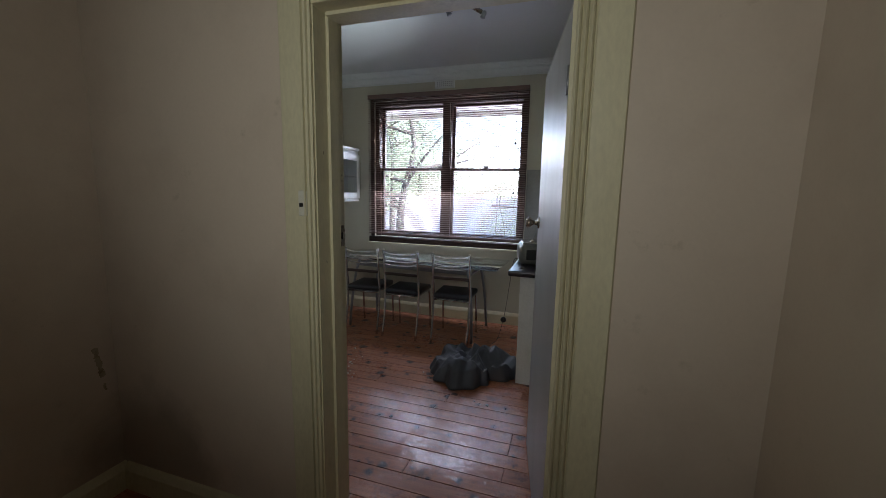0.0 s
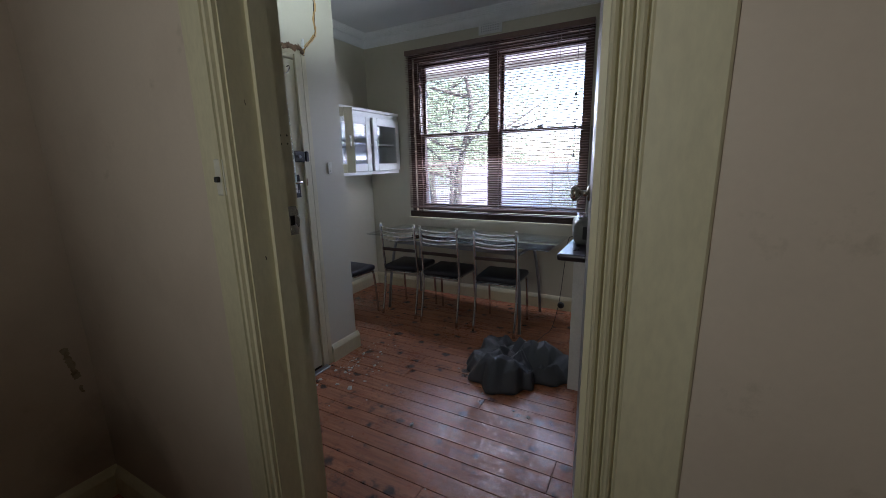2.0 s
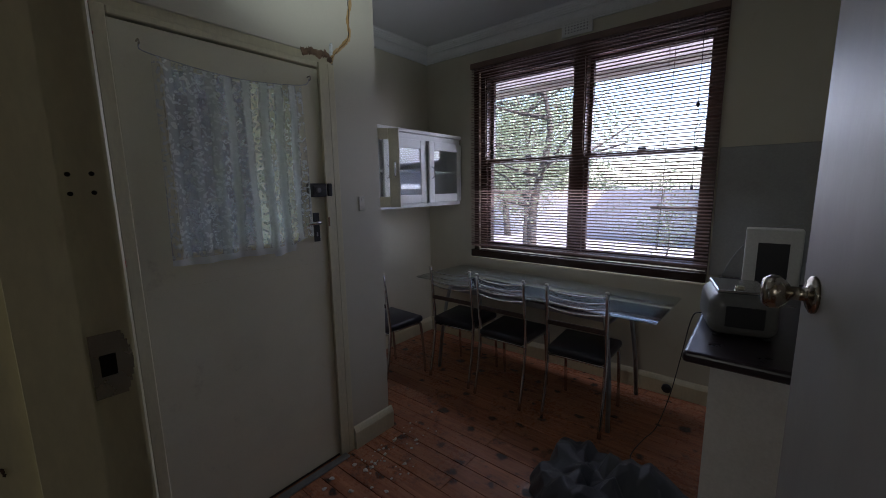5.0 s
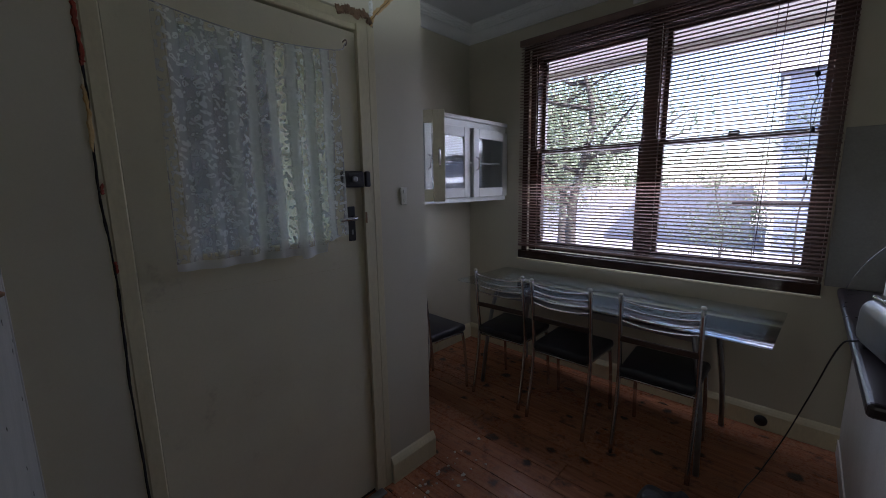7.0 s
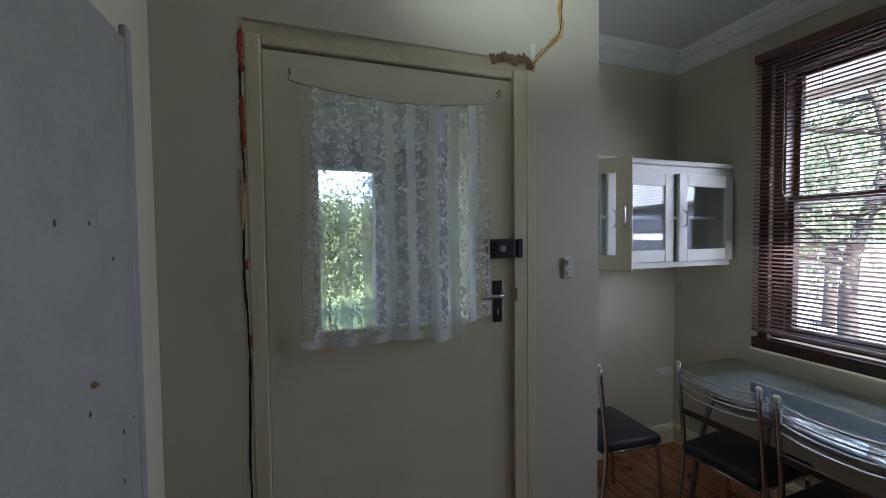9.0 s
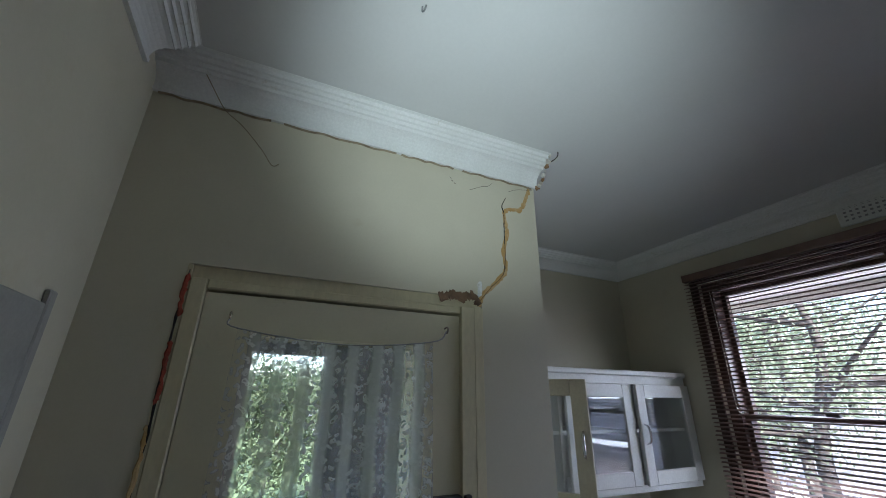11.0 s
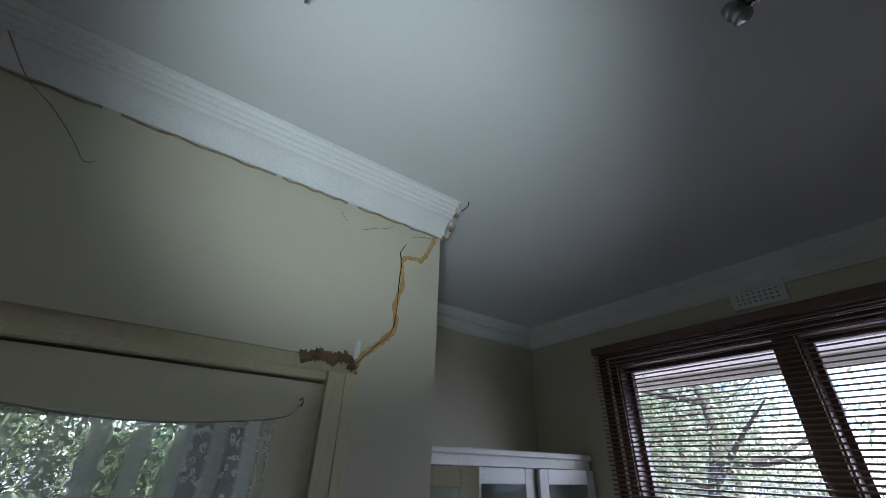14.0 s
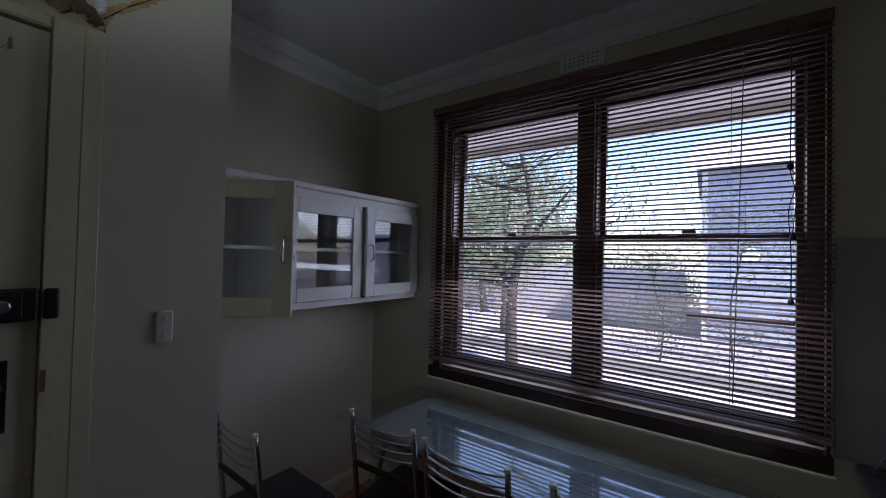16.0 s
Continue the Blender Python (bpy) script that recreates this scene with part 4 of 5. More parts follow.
def cloth_heap():
    """A crumpled stiff sheet: a net of straight creases between random high and low points, sunk at its edge."""
    rng = random.Random(23)
    nets = []
    for size, long, turn, gain in ((0.105, 1.5, 0.7, 1.0), (0.05, 1.7, -0.5, 0.5)):
        nets.append((size, long, math.cos(turn), math.sin(turn), gain, [[rng.random() ** 1.3 for _ in range(40)] for _ in range(40)]))

    def crumple(x, y):
        total = 0.0
        x, y = x + 0.02 * noise.noise((x * 8, y * 8, 1)), y + 0.02 * noise.noise((x * 8, y * 8, 7))
        for size, long, c, s, gain, h in nets:
            u, v = (x * c + y * s) / size + 20, (y * c - x * s) / (size * long) + 20
            i, j = int(u), int(v)
            a, b = u - i, v - j
            if a + b < 1:
                z = h[i][j] + (h[i + 1][j] - h[i][j]) * a + (h[i][j + 1] - h[i][j]) * b
            else:
                z = h[i + 1][j + 1] + (h[i][j + 1] - h[i + 1][j + 1]) * (1 - a) + (h[i + 1][j] - h[i + 1][j + 1]) * (1 - b)
            total += gain * z
        return total

    bm = bmesh.new()
    n, rings = 190, 80
    grid = []
    for j in range(1, rings + 1):
        r = j / rings
        row = []
        for i in range(n):
            a = 2 * math.pi * i / n
            reach = 1 + 0.1 * math.sin(2 * a + 0.3) + 0.12 * math.sin(3 * a + 0.6) + 0.07 * math.sin(5 * a + 2.0) + 0.2 * noise.noise((math.cos(a) * 3, math.sin(a) * 3, 4.0))
            x, y = 0.335 * r * reach * math.cos(a), 0.30 * r * reach * math.sin(a)
            z = (0.03 + 0.2 * crumple(x, y) * (1 - 0.5 * r)) * min(1, (1 - r) * 7) ** 0.6
            row.append(bm.verts.new((x, y, max(0.002, z))))
        grid.append(row)
    for p, q in zip(grid, grid[1:]):
        for i in range(n):
            bm.faces.new((p[i], p[(i + 1) % n], q[(i + 1) % n], q[i])).smooth = True
    bm.faces.new(grid[0])
    bm.faces.new(grid[-1][::-1])
    solid("crumpled_coat", bm, GREY_CLOTH, "crumpled dark grey cloth lying on the floorboards", "cloth", kind="", m=pose(-0.14, 3.335, 0.002, 0, 0, 0))


def curtain():
    c = thing("lace_curtain", pose(DOOR_X + 0.008, 2.37, 1.955), "white floral lace curtain hung on a sagging wire", "curtain")
    bm = bmesh.new()
    nu, nv = 120, 60
    rows = []
    for j in range(nv + 1):
        v = j / nv
        row = []
        for i in range(nu + 1):
            u = i / nu
            spread = 0.285 + 0.01 * v
            y = -spread + 2 * spread * u
            sag = -0.025 * math.sin(math.pi * u)
            low = 0.738 + 0.006 * math.sin(u * 9 + 1) - 0.022 * u + (0.014 if 0.66 < u < 0.85 else 0) - (0.022 if u >= 0.85 else 0)
            depth = (0.004 + 0.006 * v) * (math.sin(u * 38 + 0.8 * math.sin(v * 3)) + 0.6 * math.sin(u * 17 + 2 + v))
            row.append(bm.verts.new((0.024 + depth, y, sag - low * v)))
        rows.append(row)
    for a, b in zip(rows, rows[1:]):
        for i in range(nu):
            bm.faces.new((a[i], a[i + 1], b[i + 1], b[i])).smooth = True
    part("lace", bm, LACE, c)
    part("wire", tube(bmesh.new(), curve_points([(0.006, -0.31, 0.035), (0.02, -0.285, 0.003), (0.024, 0, -0.024), (0.02, 0.285, 0.003), (0.006, 0.345, 0.045)], 6), 0.0022, 6), STEEL, c, "thin sagging curtain wire")
    for y, z in ((-0.31, 0.035), (0.345, 0.045)):
        part("hook", tube(bmesh.new(), curve_points([(-0.016, y, z + 0.01), (0.006, y, z + 0.012), (0.012, y, z), (0.004, y, z - 0.008)], 4), 0.003, 6), BRASS, c, "small bent hook")


def small_fixtures():
    def switch(name, m, label):
        s = thing(name, m, label, "light switch")
        part("plate", box(bmesh.new(), (-0.019, -0.008, -0.04), (0.019, 0, 0.04), 0.003), PLASTIC, s)
        for z in (-0.02, 0.02):
            part("rocker", box(bmesh.new(), (-0.005, -0.011, z - 0.008), (0.005, -0.008, z + 0.008), 0.001), PLASTIC, s)
    switch("light_switch", pose(DOOR_X + 0.0005, 2.995, 1.407, 0, 0, 90), "small cream double switch on the pier")
    s = thing("architrave_switch", pose(-0.345, HALL_Y - 0.0106, 1.402), "narrow cream switch on the door architrave", "light switch")
    part("plate", box(bmesh.new(), (-0.017, -0.01, -0.045), (0.017, 0, 0.045), 0.003), PLASTIC, s)
    part("rocker", box(bmesh.new(), (-0.005, -0.022, -0.012), (0.005, -0.01, 0.002), 0.002), BLACK, s, "dark toggle")
    v = thing("wall_vent", pose(-0.838, WIN_Y - 0.0005, 2.635), "cream pierced plaster wall vent above the blind", "vent")
    part("plate", box(bmesh.new(), (-0.115, -0.012, -0.058), (0.115, 0, 0.058), 0.004), CORNICE, v)
    for i in range(8):
        for j in range(4):
            part("slot", box(bmesh.new(), (-0.089 + i * 0.023, -0.0126, -0.036 + j * 0.02), (-0.078 + i * 0.023, -0.0122, -0.027 + j * 0.02)), STEEL, v)
    o = thing("wall_outlet", pose(-0.09, WIN_Y - 0.0225, 0.055), "black round socket on the skirting board", "socket")
    part("socket", lathe(bmesh.new(), [(0.032, 0), (0.032, 0.012), (0.027, 0.02), (0.012, 0.021)], pose(0, 0, 0, 90), 20), BLACK, o)
    # ceiling spotlight bar
    f = thing("ceiling_spotlight", pose(-0.215, 3.155, CEIL - 0.0005), "small metal ceiling spotlight bar, switched off", "lamp")
    part("rose", box(bmesh.new(), (-0.05, -0.05, -0.022), (0.05, 0.05, 0), 0.008, 2), STEEL, f)
    for k, a in enumerate((205, 25, 290)):
        e = (0.11 * math.cos(radians(a)), 0.11 * math.sin(radians(a)))
        arm = part("arm", tube(bmesh.new(), [(0, 0, -0.03), (e[0] * 0.5, e[1] * 0.5, -0.06), (*e, -0.085)], 0.015, 12), BRASS, f, "dull metal lamp arm")
        part("bulb", lathe(bmesh.new(), [(0.013, 0.022), (0.016, 0.014), (0.019, 0.002), (0.018, -0.004), (0.014, -0.006), (0.019, -0.02), (0.016, -0.026), (0.005, -0.028)], pose(e[0] * 1.12, e[1] * 1.12, -0.098, 0, 20, a), 16), STEEL, arm, "small reflector bulb")
    # old board fixed against the divider
    p = thing("wall_panel", pose(0, KIT_Y, 0), "painted wall panel with scuffs and a screw", "panel", kind="structure")
    part("board", box(bmesh.new(), (-1.215, 0.0005, 0.0), (-0.41, 0.012, 1.96), 0.002), SHADED_PANEL, p)
    part("edge_strip", box(bmesh.new(), (-1.245, 0.0005, 0.0), (-1.217, 0.014, 1.99), 0.003), SHADED_PANEL, p)
    part("screw", lathe(bmesh.new(), [(0.006, 0), (0.006, 0.004), (0.003, 0.01)], pose(-1.03, 0.012, 1.275, -90), 10), RUST, p, "rusty screw")
    rng = random.Random(31)
    for k in range(34):
        r, px, pz = rng.choice((0.003, 0.004, 0.005, 0.008)), rng.uniform(-1.2, -0.6), rng.choice((rng.uniform(0.5, 1.15), rng.uniform(0.3, 1.9)))
        speck = lathe(bmesh.new(), [(r, 0), (r * 0.8, 0.0005), (r * 0.2, 0.0007)], pose(px, 0.012, pz, -90), 7)
        for v in speck.verts:
            v.co.z = pz + (v.co.z - pz) * rng.uniform(0.6, 1.7)
        part("mould_speck", speck, STAIN, p)
    solid("ceiling_hook", tube(bmesh.new(), curve_points([(-0.872, 2.403, 2.769), (-0.872, 2.403, 2.75), (-0.86, 2.405, 2.742), (-0.85, 2.406, 2.75)], 4), 0.0025, 6), STEEL, "small bent hook in the ceiling", "hook", kind="")
    for x, w in ((-0.985, 0.028), (-0.93, 0.016), (-0.86, 0.01)):
        part("torn_edge", box(bmesh.new(), (x, 0.0122, 1.953), (x + w, 0.0138, 1.961), 0.0006), PUTTY, p, "torn orange-brown paper edge")
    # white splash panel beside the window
    solid("splash_panel", box(bmesh.new(), (0.092, WIN_Y - 0.012, 0.901), (0.9, WIN_Y - 0.0005, 1.705), 0.002), SHADED_PANEL, "white wall panel beside the window, greyed for shade", "panel", kind="structure")


def ragged(points, width, depth, seed, x=DOOR_X):
    """A torn strip on the back-door wall, along points of (y, z)."""
    rng = random.Random(seed)
    bm = bmesh.new()
    fine = curve_points([(0, *p) for p in points], 8)
    rows = []
    for i, p in enumerate(fine):
        way = (fine[min(i + 1, len(fine) - 1)] - fine[max(i - 1, 0)]).normalized()
        side = Vector((0, -way.z, way.y))
        w = width * (0.65 + 0.6 * rng.random()) * (0.25 if i in (0, len(fine) - 1) else 1)
        jig = Vector((0, rng.uniform(-1, 1), rng.uniform(-1, 1))) * width * 0.15
        rows.append([bm.verts.new(Vector((x + dx, p.y, p.z)) + side * w * s + jig) for s, dx in ((-0.5, 0.0004), (-0.2, depth), (0.25, depth * 0.7), (0.5, 0.0004))])
    for a, b in zip(rows, rows[1:]):
        for k in range(3):
            bm.faces.new((a[k], a[k + 1], b[k + 1], b[k]))
    return bm


def damage():
    solid("wall_crack", ragged([(2.845, 2.10), (2.87, 2.15), (2.925, 2.2), (2.97, 2.26), (2.965, 2.34), (2.985, 2.42), (2.975, 2.5), (3.0, 2.525), (3.055, 2.535), (3.085, 2.59), (3.11, 2.65)], 0.019, 0.003, 3),
          PUTTY, "yellow-brown settlement crack in the plaster", "crack")
    solid("crack_line", ragged([(2.85, 2.12), (2.90, 2.178), (2.955, 2.235), (2.968, 2.3), (2.97, 2.42), (2.972, 2.5), (2.965, 2.535), (2.985, 2.575)], 0.003, 0.0045, 5), DARK, "dark hairline inside the settlement crack", "crack")
    solid("broken_plaster", ragged([(2.69, 2.117), (2.725, 2.128), (2.755, 2.134), (2.785, 2.128), (2.81, 2.138), (2.835, 2.127), (2.85, 2.108)], 0.032, 0.004, 9), BRICK, "broken plaster showing brown brick above the door", "hole")
    solid("plaster_flake", ragged([(2.848, 2.135), (2.852, 2.165), (2.85, 2.195)], 0.016, 0.012, 4), CORNICE, "white plaster flake standing off the wall", "plaster")
    # gap between the wall and left jamb: near-black strip for its shade, with brick
    solid("frame_gap_shade", ragged([(1.937, 2.112), (1.932, 1.9), (1.936, 1.7), (1.93, 1.45), (1.938, 1.2), (1.932, 0.9), (1.936, 0.55), (1.934, 0.1)], 0.0065, 0.003, 12), DARK, "near-black strip for the shaded gap between door frame and wall", "gap")
    for k, run in enumerate(([(1.938, 2.1), (1.935, 2.04), (1.938, 1.98)], [(1.936, 1.92), (1.933, 1.87), (1.938, 1.8), (1.934, 1.765)], [(1.938, 1.47), (1.936, 1.44)], [(1.94, 1.26), (1.943, 1.225)])):
        solid("gap_brick", ragged(run, 0.013 - 0.002 * k, 0.005, 21 + k), RED_BRICK, "red brick showing in the frame gap", "brick")
    solid("gap_filler", ragged([(1.93, 1.72), (1.934, 1.66), (1.93, 1.55)], 0.01, 0.006, 31), PUTTY, "crumbling yellow filler in the frame gap", "filler")
    solid("wall_wire", tube(bmesh.new(), curve_points([(-1.33, 1.849, 2.742), (-1.345, 1.885, 2.69), (-1.37, 1.925, 2.64), (-1.366, 1.985, 2.592), (-1.368, 2.05, 2.526), (-1.37, 2.084, 2.482), (-1.37, 2.098, 2.478), (-1.376, 2.106, 2.49)], 6), 0.0016, 6), CRACK, "painted stub of wire bent out of the wall", "wire", kind="")
    # brown strips: the crack, and the lip's shadow gap put in as colour
    for k, (a, b) in enumerate(((1.74, 2.06), (2.1, 2.5), (2.52, 2.74), (2.78, 3.12))):
        run = [(a + (b - a) * q / 9, 2.651 + 0.003 * math.sin(q * 2.3 + k)) for q in range(10)]
        solid("cornice_gap_line", ragged(run, 0.0013 + 0.0004 * (k % 2), 0.0123, 41 + k), CRACK, "brown line for the crack and shadow gap under the cornice", "crack")
    solid("wall_hairline", ragged([(2.813, 2.574), (2.873, 2.604), (2.9, 2.612), (2.927, 2.636)], 0.0016, 0.002, 43), TIMBER, "hairline crack in the wall under the cornice", "crack")
    solid("wall_hairline", ragged([(3.0, 2.61), (3.05, 2.632), (3.124, 2.645)], 0.0016, 0.002, 44), TIMBER, "hairline crack in the wall under the cornice", "crack")
    for y, z in ((2.728, 2.611), (2.746, 2.591), (2.735, 2.6)):
        solid("plaster_pit", ragged([(y, z), (y + 0.006, z - 0.004)], 0.003, 0.002, int(y * 1000)), TIMBER, "small dark pit in the plaster", "pit")
    # the cornice's broken end
    rng = random.Random(77)
    for k in range(9):
        bm = bmesh.new()
        r = rng.uniform(0.005, 0.012)
        bmesh.ops.create_icosphere(bm, subdivisions=1, radius=r)
        for v in bm.verts:
            v.co += Vector((rng.uniform(-1, 1), rng.uniform(-1, 1), rng.uniform(-1, 1))) * r * 0.45
        u = k / 8
        ob = solid("cornice_break", bm, CHIP if k % 3 else RUST, "broken plaster edge at the end of the cornice", "plaster", m=pose(DOOR_X + 0.012 + 0.1 * u, PIER_Y + 0.012, CEIL - 0.112 + 0.105 * u ** 1.6))
    solid("torn_lath", tube(bmesh.new(), curve_points([(-1.3, 3.147, 2.735), (-1.27, 3.16, 2.742), (-1.25, 3.165, 2.752), (-1.246, 3.165, 2.768)], 4), 0.0022, 5), TIMBER, "thin torn strip at the cornice end", "strip")
    # empty screw holes and a knot in the door lining
    for y, z in ((1.6905, 1.507), (1.7115, 1.508), (1.6905, 1.485), (1.7115, 1.486)):
        solid("screw_hole", lathe(bmesh.new(), [(0.0028, 0), (0.0028, 0.0006), (0.0004, 0.0007)], pose(OPEN_L, y, z, 0, 90, 0), 8), DARK, "empty screw hole in the door lining", "screw hole")
    for y, z in ((1.6, 1.187), (1.595, 1.58)):
        solid("paint_chip", ragged([(y, z + 0.006), (y + 0.002, z - 0.006)], 0.0028, 0.0012, int(z * 100), OPEN_L), TIMBER, "dark chip in the door lining paint", "chip")
    solid("door_threshold", box(bmesh.new(), (DOOR_X + 0.002, 1.985, 0.0005), (DOOR_X + 0.045, 2.80, 0.014), 0.004), STEEL, "pale worn threshold strip under the back door", "threshold")
    # torn paint beside the corner of the hall
    bm = ragged([(1.475, 0.735), (1.482, 0.68), (1.49, 0.62), (1.497, 0.585)], 0.022, 0.0015, 51, HALL_W)
    ragged_low = ragged([(1.499, 0.555), (1.503, 0.52)], 0.012, 0.0015, 52, HALL_W)
    solid("paint_scar", bm, CRACK, "long brown scar in the hall wall paint", "scar")
    solid("paint_scar", ragged_low, CRACK, "short brown scar in the hall wall paint", "scar")
    # plaster crumbs on the floor by the pier
    rng = random.Random(7)
    for k in range(74):
        bm = bmesh.new()
        r = rng.choice((0.005, 0.006, 0.008, 0.013, 0.019 if k % 5 == 0 else 0.008))
        bmesh.ops.create_icosphere(bm, subdivisions=1, radius=r)
        for v in bm.verts:
            v.co += Vector((rng.uniform(-1, 1), rng.uniform(-1, 1), rng.uniform(-1, 1))) * r * 0.4
            v.co.z = max(v.co.z * 0.5, -r * 0.3)
        near = k < 54
        x, y = (-1.3 + abs(rng.gauss(0, 0.16)), 2.95 + rng.gauss(0, 0.22)) if near else (rng.uniform(-1.2, 0.2), rng.uniform(2.0, 3.2))
        ob = solid("plaster_crumb", bm, CHIP, "crumb of fallen plaster on the floorboards", "crumb", kind="", m=pose(max(x, -1.35), y, r * 0.3 + 0.002, 0, 0, rng.uniform(0, 360)))
        ob["group"] = "fallen plaster"


def floors():
    solid("floor_base", boxes(((NOOK_X - 0.2, HALL_S - 0.15, -0.12), (EAST_X + 0.2, WIN_Y + 0.2, -0.026))), DARK, "dark subfloor under the boards", "floor")
    f = thing("floor", pose(0, 0, 0), "worn reddish varnished floorboards with open joints", "floor", kind="structure")
    pitch, cache = 0.106, {}
    rng = random.Random(5)
    rows = int((WIN_Y - HALL_S) / pitch) + 1
    for i in range(rows):
        y = WIN_Y - (i + 1) * pitch
        if y < HALL_S - 0.1:
            break
        west = NOOK_X if y > KIT_Y - 0.1 else HALL_W
        cut = rng.choice((-1.4, -0.8, -0.2, 0.3, 0.8))
        for a, b in ((west, cut), (cut, EAST_X)):
            length = round(b - a - 0.002, 3)
            if length < 0.05:
                continue
            if length not in cache:
                bm = box(bmesh.new(), (0, 0.0016, -0.025), (length, pitch - 0.0016, 0), 0.0018)
                cache[length] = mesh_of("board", bm, BOARDS)
            p = new("board", cache[length])
            p.parent = f
            p.location = (a + 0.001, y, rng.uniform(-0.0012, 0.0))


def tree(name, x, y, ground, height, spread, count, leaf, seed, label, trunk=0.12, low=0.35, material=None):
    rng = random.Random(seed)
    t = thing(name, pose(x, y, ground), label, "tree" if trunk > 0.03 else "shrub")
    bm = bmesh.new()
    top = height * 0.8
    stem = curve_points([(0, 0, -0.1), (rng.uniform(-.1, .1) * spread, rng.uniform(-.1, .1) * spread, top * 0.35), (rng.uniform(-.2, .2) * spread, rng.uniform(-.2, .2) * spread, top * 0.7), (rng.uniform(-.2, .2) * spread, rng.uniform(-.2, .2) * spread, top)], 5)
    tube(bm, stem, [trunk * (1 - 0.8 * k / (len(stem) - 1)) for k in range(len(stem))], 9)
    tips = []
    for k in range(12):
        i = int(len(stem) * (low + (0.95 - low) * rng.random()))
        a, reach = rng.uniform(0, 2 * math.pi), spread * rng.uniform(0.5, 1.0)
        s = stem[min(i, len(stem) - 1)]
        e = s + Vector((math.cos(a) * reach, math.sin(a) * reach, height * rng.uniform(0.02, 0.2)))
        mid = (s + e) / 2 + Vector((0, 0, 0.08 * height * rng.uniform(-0.5, 1)))
        limb = curve_points([s, mid, e], 4)
        tube(bm, limb, [trunk * 0.42 * (1 - 0.8 * q / (len(limb) - 1)) for q in range(len(limb))], 6)
        tips += [(limb[q], 0.55 + 0.3 * q / len(limb)) for q in range(2, len(limb), 2)]
    part("trunk", bm, BARK, t)
    verts, faces = [], []
    for k in range(count):
        c, size = rng.choice(tips)
        p = c + Vector((rng.gauss(0, 1), rng.gauss(0, 1), rng.gauss(0, 0.8))) * spread * 0.22 * size * 1.6
        u = Vector((rng.gauss(0, 1), rng.gauss(0, 1), rng.gauss(0, 1))).normalized()
        v = u.orthogonal().normalized()
        ln = leaf * rng.uniform(0.6, 1.3)
        b = len(verts)
        verts += [p - u * ln, p + v * ln * 0.32, p + u * ln, p - v * ln * 0.32]
        faces.append((b, b + 1, b + 2, b + 3))
    data = bpy.data.meshes.new("crown")
    data.from_pydata([tuple(q) for q in verts], [], faces)
    data.materials.append(material or LEAF)
    ob = new("crown", data)
    ob.parent = t
    return t


def neighbour_house():
    """A clad house across the yard: lapped boards, eaves and a pitched steel roof."""
    h = thing("neighbour_house", pose(-0.7, 15.2, -0.45), "blue-grey weatherboard house across the yard", "house")
    part("wall", boxes(((0, 0, 0), (12, 6, 4.55))), CLADDING, h)
    lap = bmesh.new()
    sweep(lap, [(0, 0), (0.034, 0.0), (0.012, 0.2), (0, 0.2)], (0, 0, 0), (12, 0, 0), (0, -1, 0))
    data = mesh_of("weatherboard", lap, CLADDING)
    for k in range(22):
        b = new("weatherboard", data)
        b.parent = h
        b.location = (0, 0, 0.08 + 0.2 * k)
    part("fascia", box(bmesh.new(), (-0.4, -0.45, 4.5), (12.4, -0.42, 4.72), 0.01), WHITE, h)
    part("corner_board", box(bmesh.new(), (-0.05, -0.05, 0), (0.08, -0.036, 4.5)), WHITE, h)
    bm = bmesh.new()
    sweep(bm, [(-0.42, 4.6), (3.0, 6.0), (6.4, 4.6), (6.4, 4.72), (3.0, 6.12), (-0.42, 4.72)], (-0.4, 0, 0), (12.4, 0, 0), (0, 1, 0))
    part("roof", bm, ROOF_STEEL, h)
    for x in (2.2, 6.0):
        f = part("window_frame", boxes(((x, -0.06, 1.5), (x + 1.4, -0.036, 1.57)), ((x, -0.06, 2.83), (x + 1.4, -0.036, 2.9)), ((x, -0.06, 1.57), (x + 0.07, -0.036, 2.83)), ((x + 1.33, -0.06, 1.57), (x + 1.4, -0.036, 2.83))), WHITE, h)
        part("pane", boxes(((x + 0.07, -0.05, 1.57), (x + 1.33, -0.04, 2.83))), BLACK, f, "dark window glass")


def paling_fence():
    """Weathered palings on two rails along the back of the yard."""
    f = thing("paling_fence", pose(-16.2, 16.4, -0.45), "weathered grey timber paling fence along the yard", "fence")
    for z in (0.4, 1.35):
        part("rail", box(bmesh.new(), (0, 0, z), (15.0, 0.05, z + 0.08)), FENCE, f)
    data = mesh_of("paling", box(bmesh.new(), (0, -0.02, 0), (0.19, -0.001, 1.75), 0.006), FENCE)
    for k in range(75):
        p = new("paling", data)
        p.parent = f
        p.location = (0.2 * k, 0, random.uniform(-0.03, 0.02))


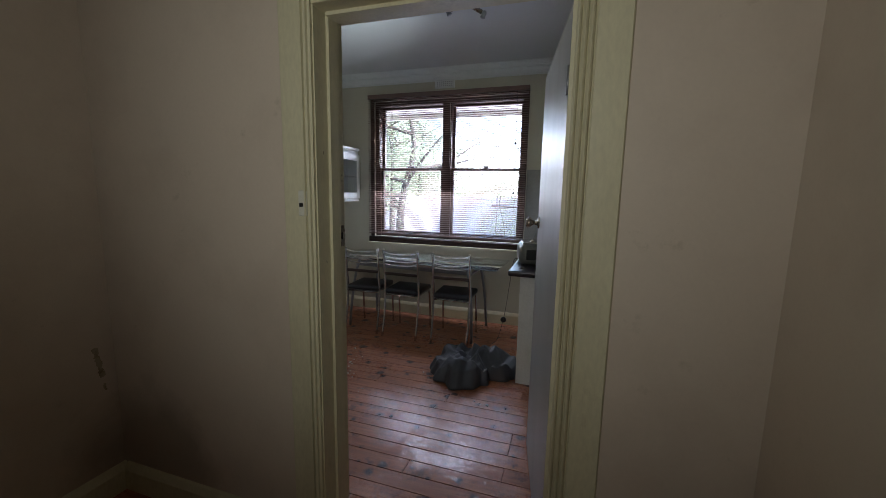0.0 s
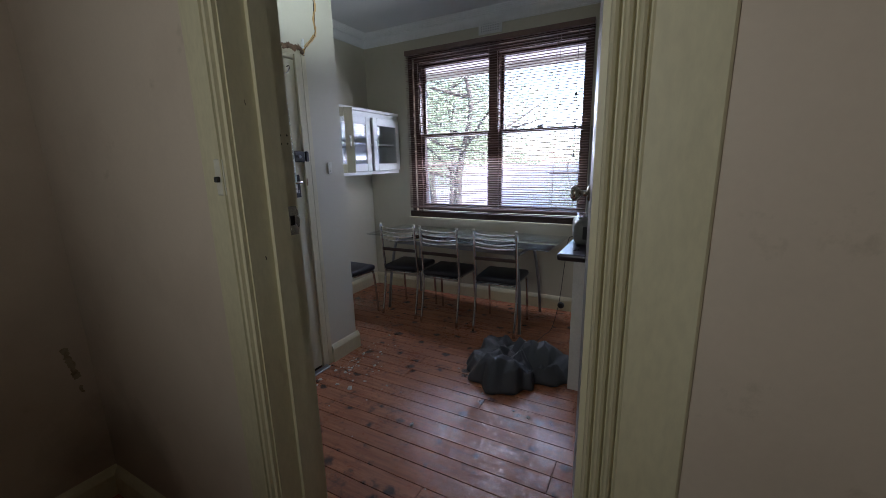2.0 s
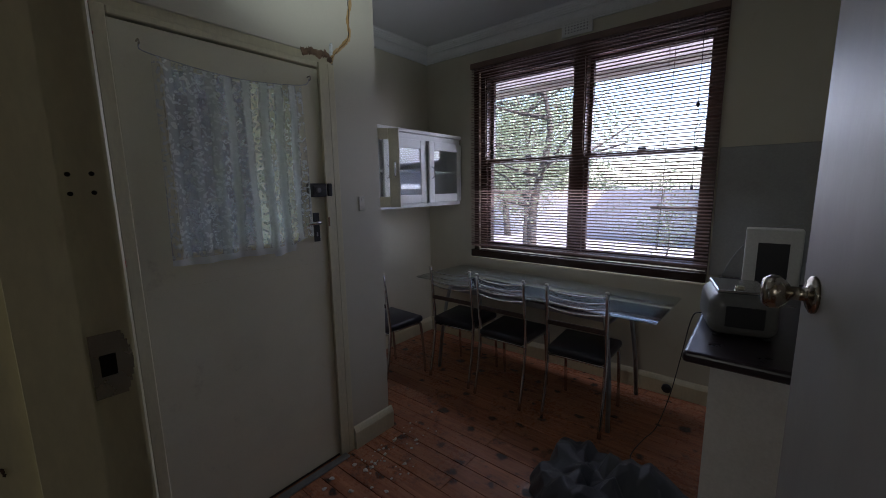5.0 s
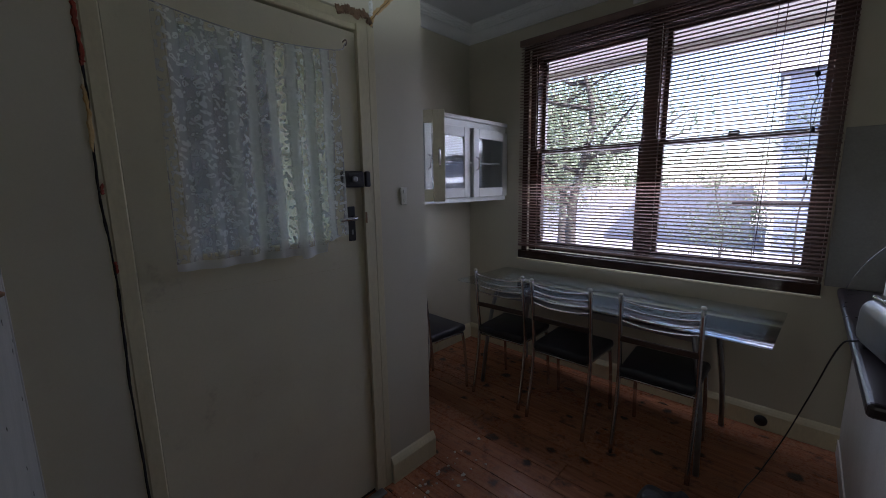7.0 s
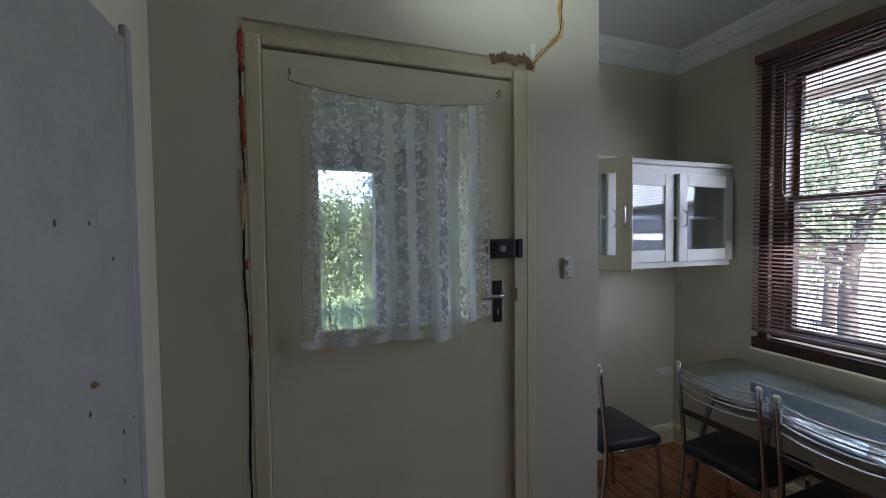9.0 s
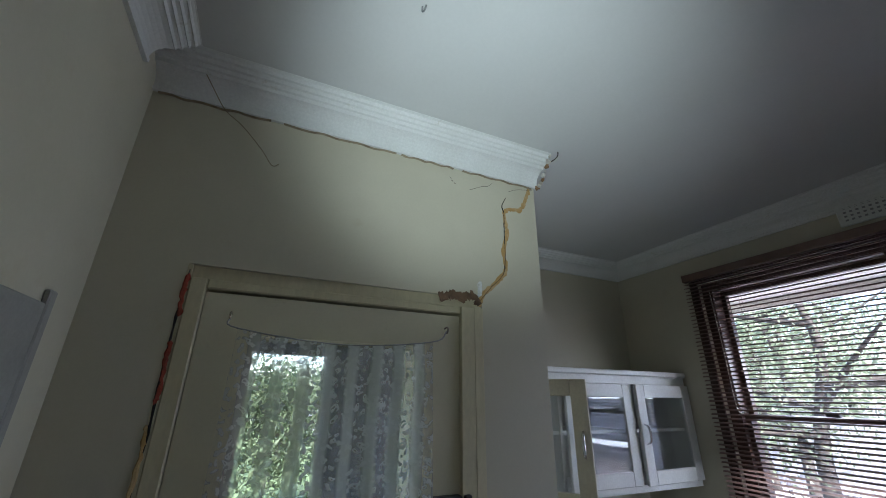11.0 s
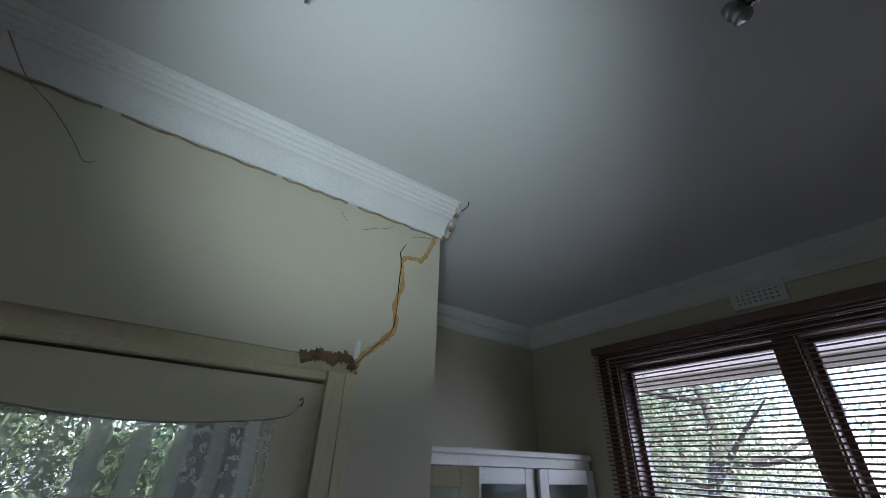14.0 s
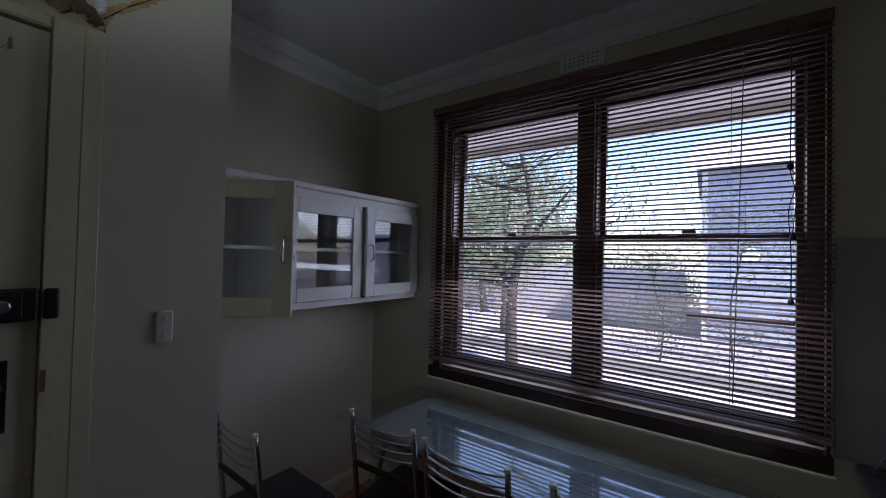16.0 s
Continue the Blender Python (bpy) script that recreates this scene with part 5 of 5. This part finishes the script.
def outdoors():
    solid("ground", boxes(((-400, -400, -0.65), (400, 400, -0.45))), GRAVEL, "pale sunlit gravel yard", "ground")
    solid("ground_lawn", boxes(((-40, -12, -0.449), (-3.95, 6, -0.44))), GRASS, "mown green lawn beside the porch", "lawn")
    tree("garden_tree", -3.5, 9.4, -0.45, 5.4, 2.0, 4600, 0.05, 11, "leafy garden tree with a forked dark trunk", 0.13)
    tree("garden_tree", -5.2, 12.4, -0.45, 6.0, 2.2, 4600, 0.055, 12, "tall leafy garden tree", 0.12)
    for k, (x, y, h) in enumerate(((-1.3, 11.6, 2.9), (-0.1, 12.6, 4.4), (1.2, 11.8, 3.8), (2.6, 12.8, 4.2))):
        tree("garden_shrub", x, y, -0.45, h, 1.25, 2600, 0.035, 24 + k, "thin sunlit shrub with small pale leaves", 0.022, 0.1, SHRUB)
    for k, x in enumerate((-13.5, -9.6, -5.6, -2.6)):
        tree("garden_shrub", x, 22 + 0.8 * (k % 2), -0.45, 1.7 + 0.3 * (k % 3), 1.7, 5000, 0.08, 30 + k, "dense green garden shrub", 0.028, 0.1, SHRUB)
    neighbour_house()
    paling_fence()
    solid("garden_kerb", box(bmesh.new(), (-16, 10.4, -0.46), (9, 10.62, -0.18), 0.02), CONCRETE, "low pale concrete garden kerb", "kerb", kind="structure")
    solid("garden_kerb", box(bmesh.new(), (-16, 7.6, -0.46), (9, 7.75, -0.33), 0.02), CONCRETE, "low pale concrete garden kerb", "kerb", kind="structure")
    r = thing("handrail", pose(0, 5.36, 0), "dark metal handrail outside the window", "handrail")
    part("rail", tube(bmesh.new(), [(-0.42, 0, 1.29), (1.6, 0, 1.29)], 0.014, 10), TIMBER, r)
    for x in (0.62, 1.55):
        part("post", tube(bmesh.new(), [(x, 0, -0.47), (x, 0, 1.282)], 0.014, 8), TIMBER, r)
    # garden beyond the back door
    for k, (x, y, h) in enumerate(((-7.6, 0.9, 3.4), (-8.4, 2.5, 2.75), (-8.0, 4.4, 3.2), (-9.2, -1.2, 3.8))):
        tree("garden_shrub", x, y, -0.45, h, 1.5, 11000, 0.06, 50 + k, "tall leafy shrub beyond the porch", 0.03, 0.12, SHRUB)
    tree("garden_tree", -12, -0.6, -0.45, 7.0, 2.6, 11000, 0.09, 61, "large garden tree beyond the porch", 0.16)
    for k, (x, y, h) in enumerate(((-7.6, 15.5, 5.5), (-6.4, 18.0, 6.0), (-10.5, 19.0, 6.0))):
        tree("garden_tree", x, y, -0.45, h, 2.4, 6500, 0.08, 80 + k, "leafy tree at the back of the yard", 0.15)
    solid("porch_floor", boxes(((-3.8, 0.6, -0.3), (DOOR_X - 0.2, PIER_Y - 0.2, -0.06))), CONCRETE, "grey concrete porch slab", "porch", kind="structure")
    solid("porch_wall", boxes(((-3.75, 2.66, -0.45), (-3.6, PIER_Y + 1.6, 2.3))), RENDER_WALL, "dark rendered porch end wall", "wall", kind="structure")
    solid("porch_roof", boxes(((-3.9, 0.2, 2.3), (DOOR_X - 0.2, PIER_Y - 0.2, 2.4)), ((-3.9, PIER_Y - 0.2, 2.3), (NOOK_X - 0.21, PIER_Y + 1.6, 2.4)), ((-3.72, 0.2, 2.1), (-3.6, 2.66, 2.3))), RENDER_WALL, "dark porch roof with a front beam", "roof", kind="structure")


shell()
trims()
hall_door()
back_door()
window()
blind()
wall_cabinet()
table()
chairs()
bench()
toaster()
cloth_heap()
curtain()
small_fixtures()
damage()
outdoors()
floors()
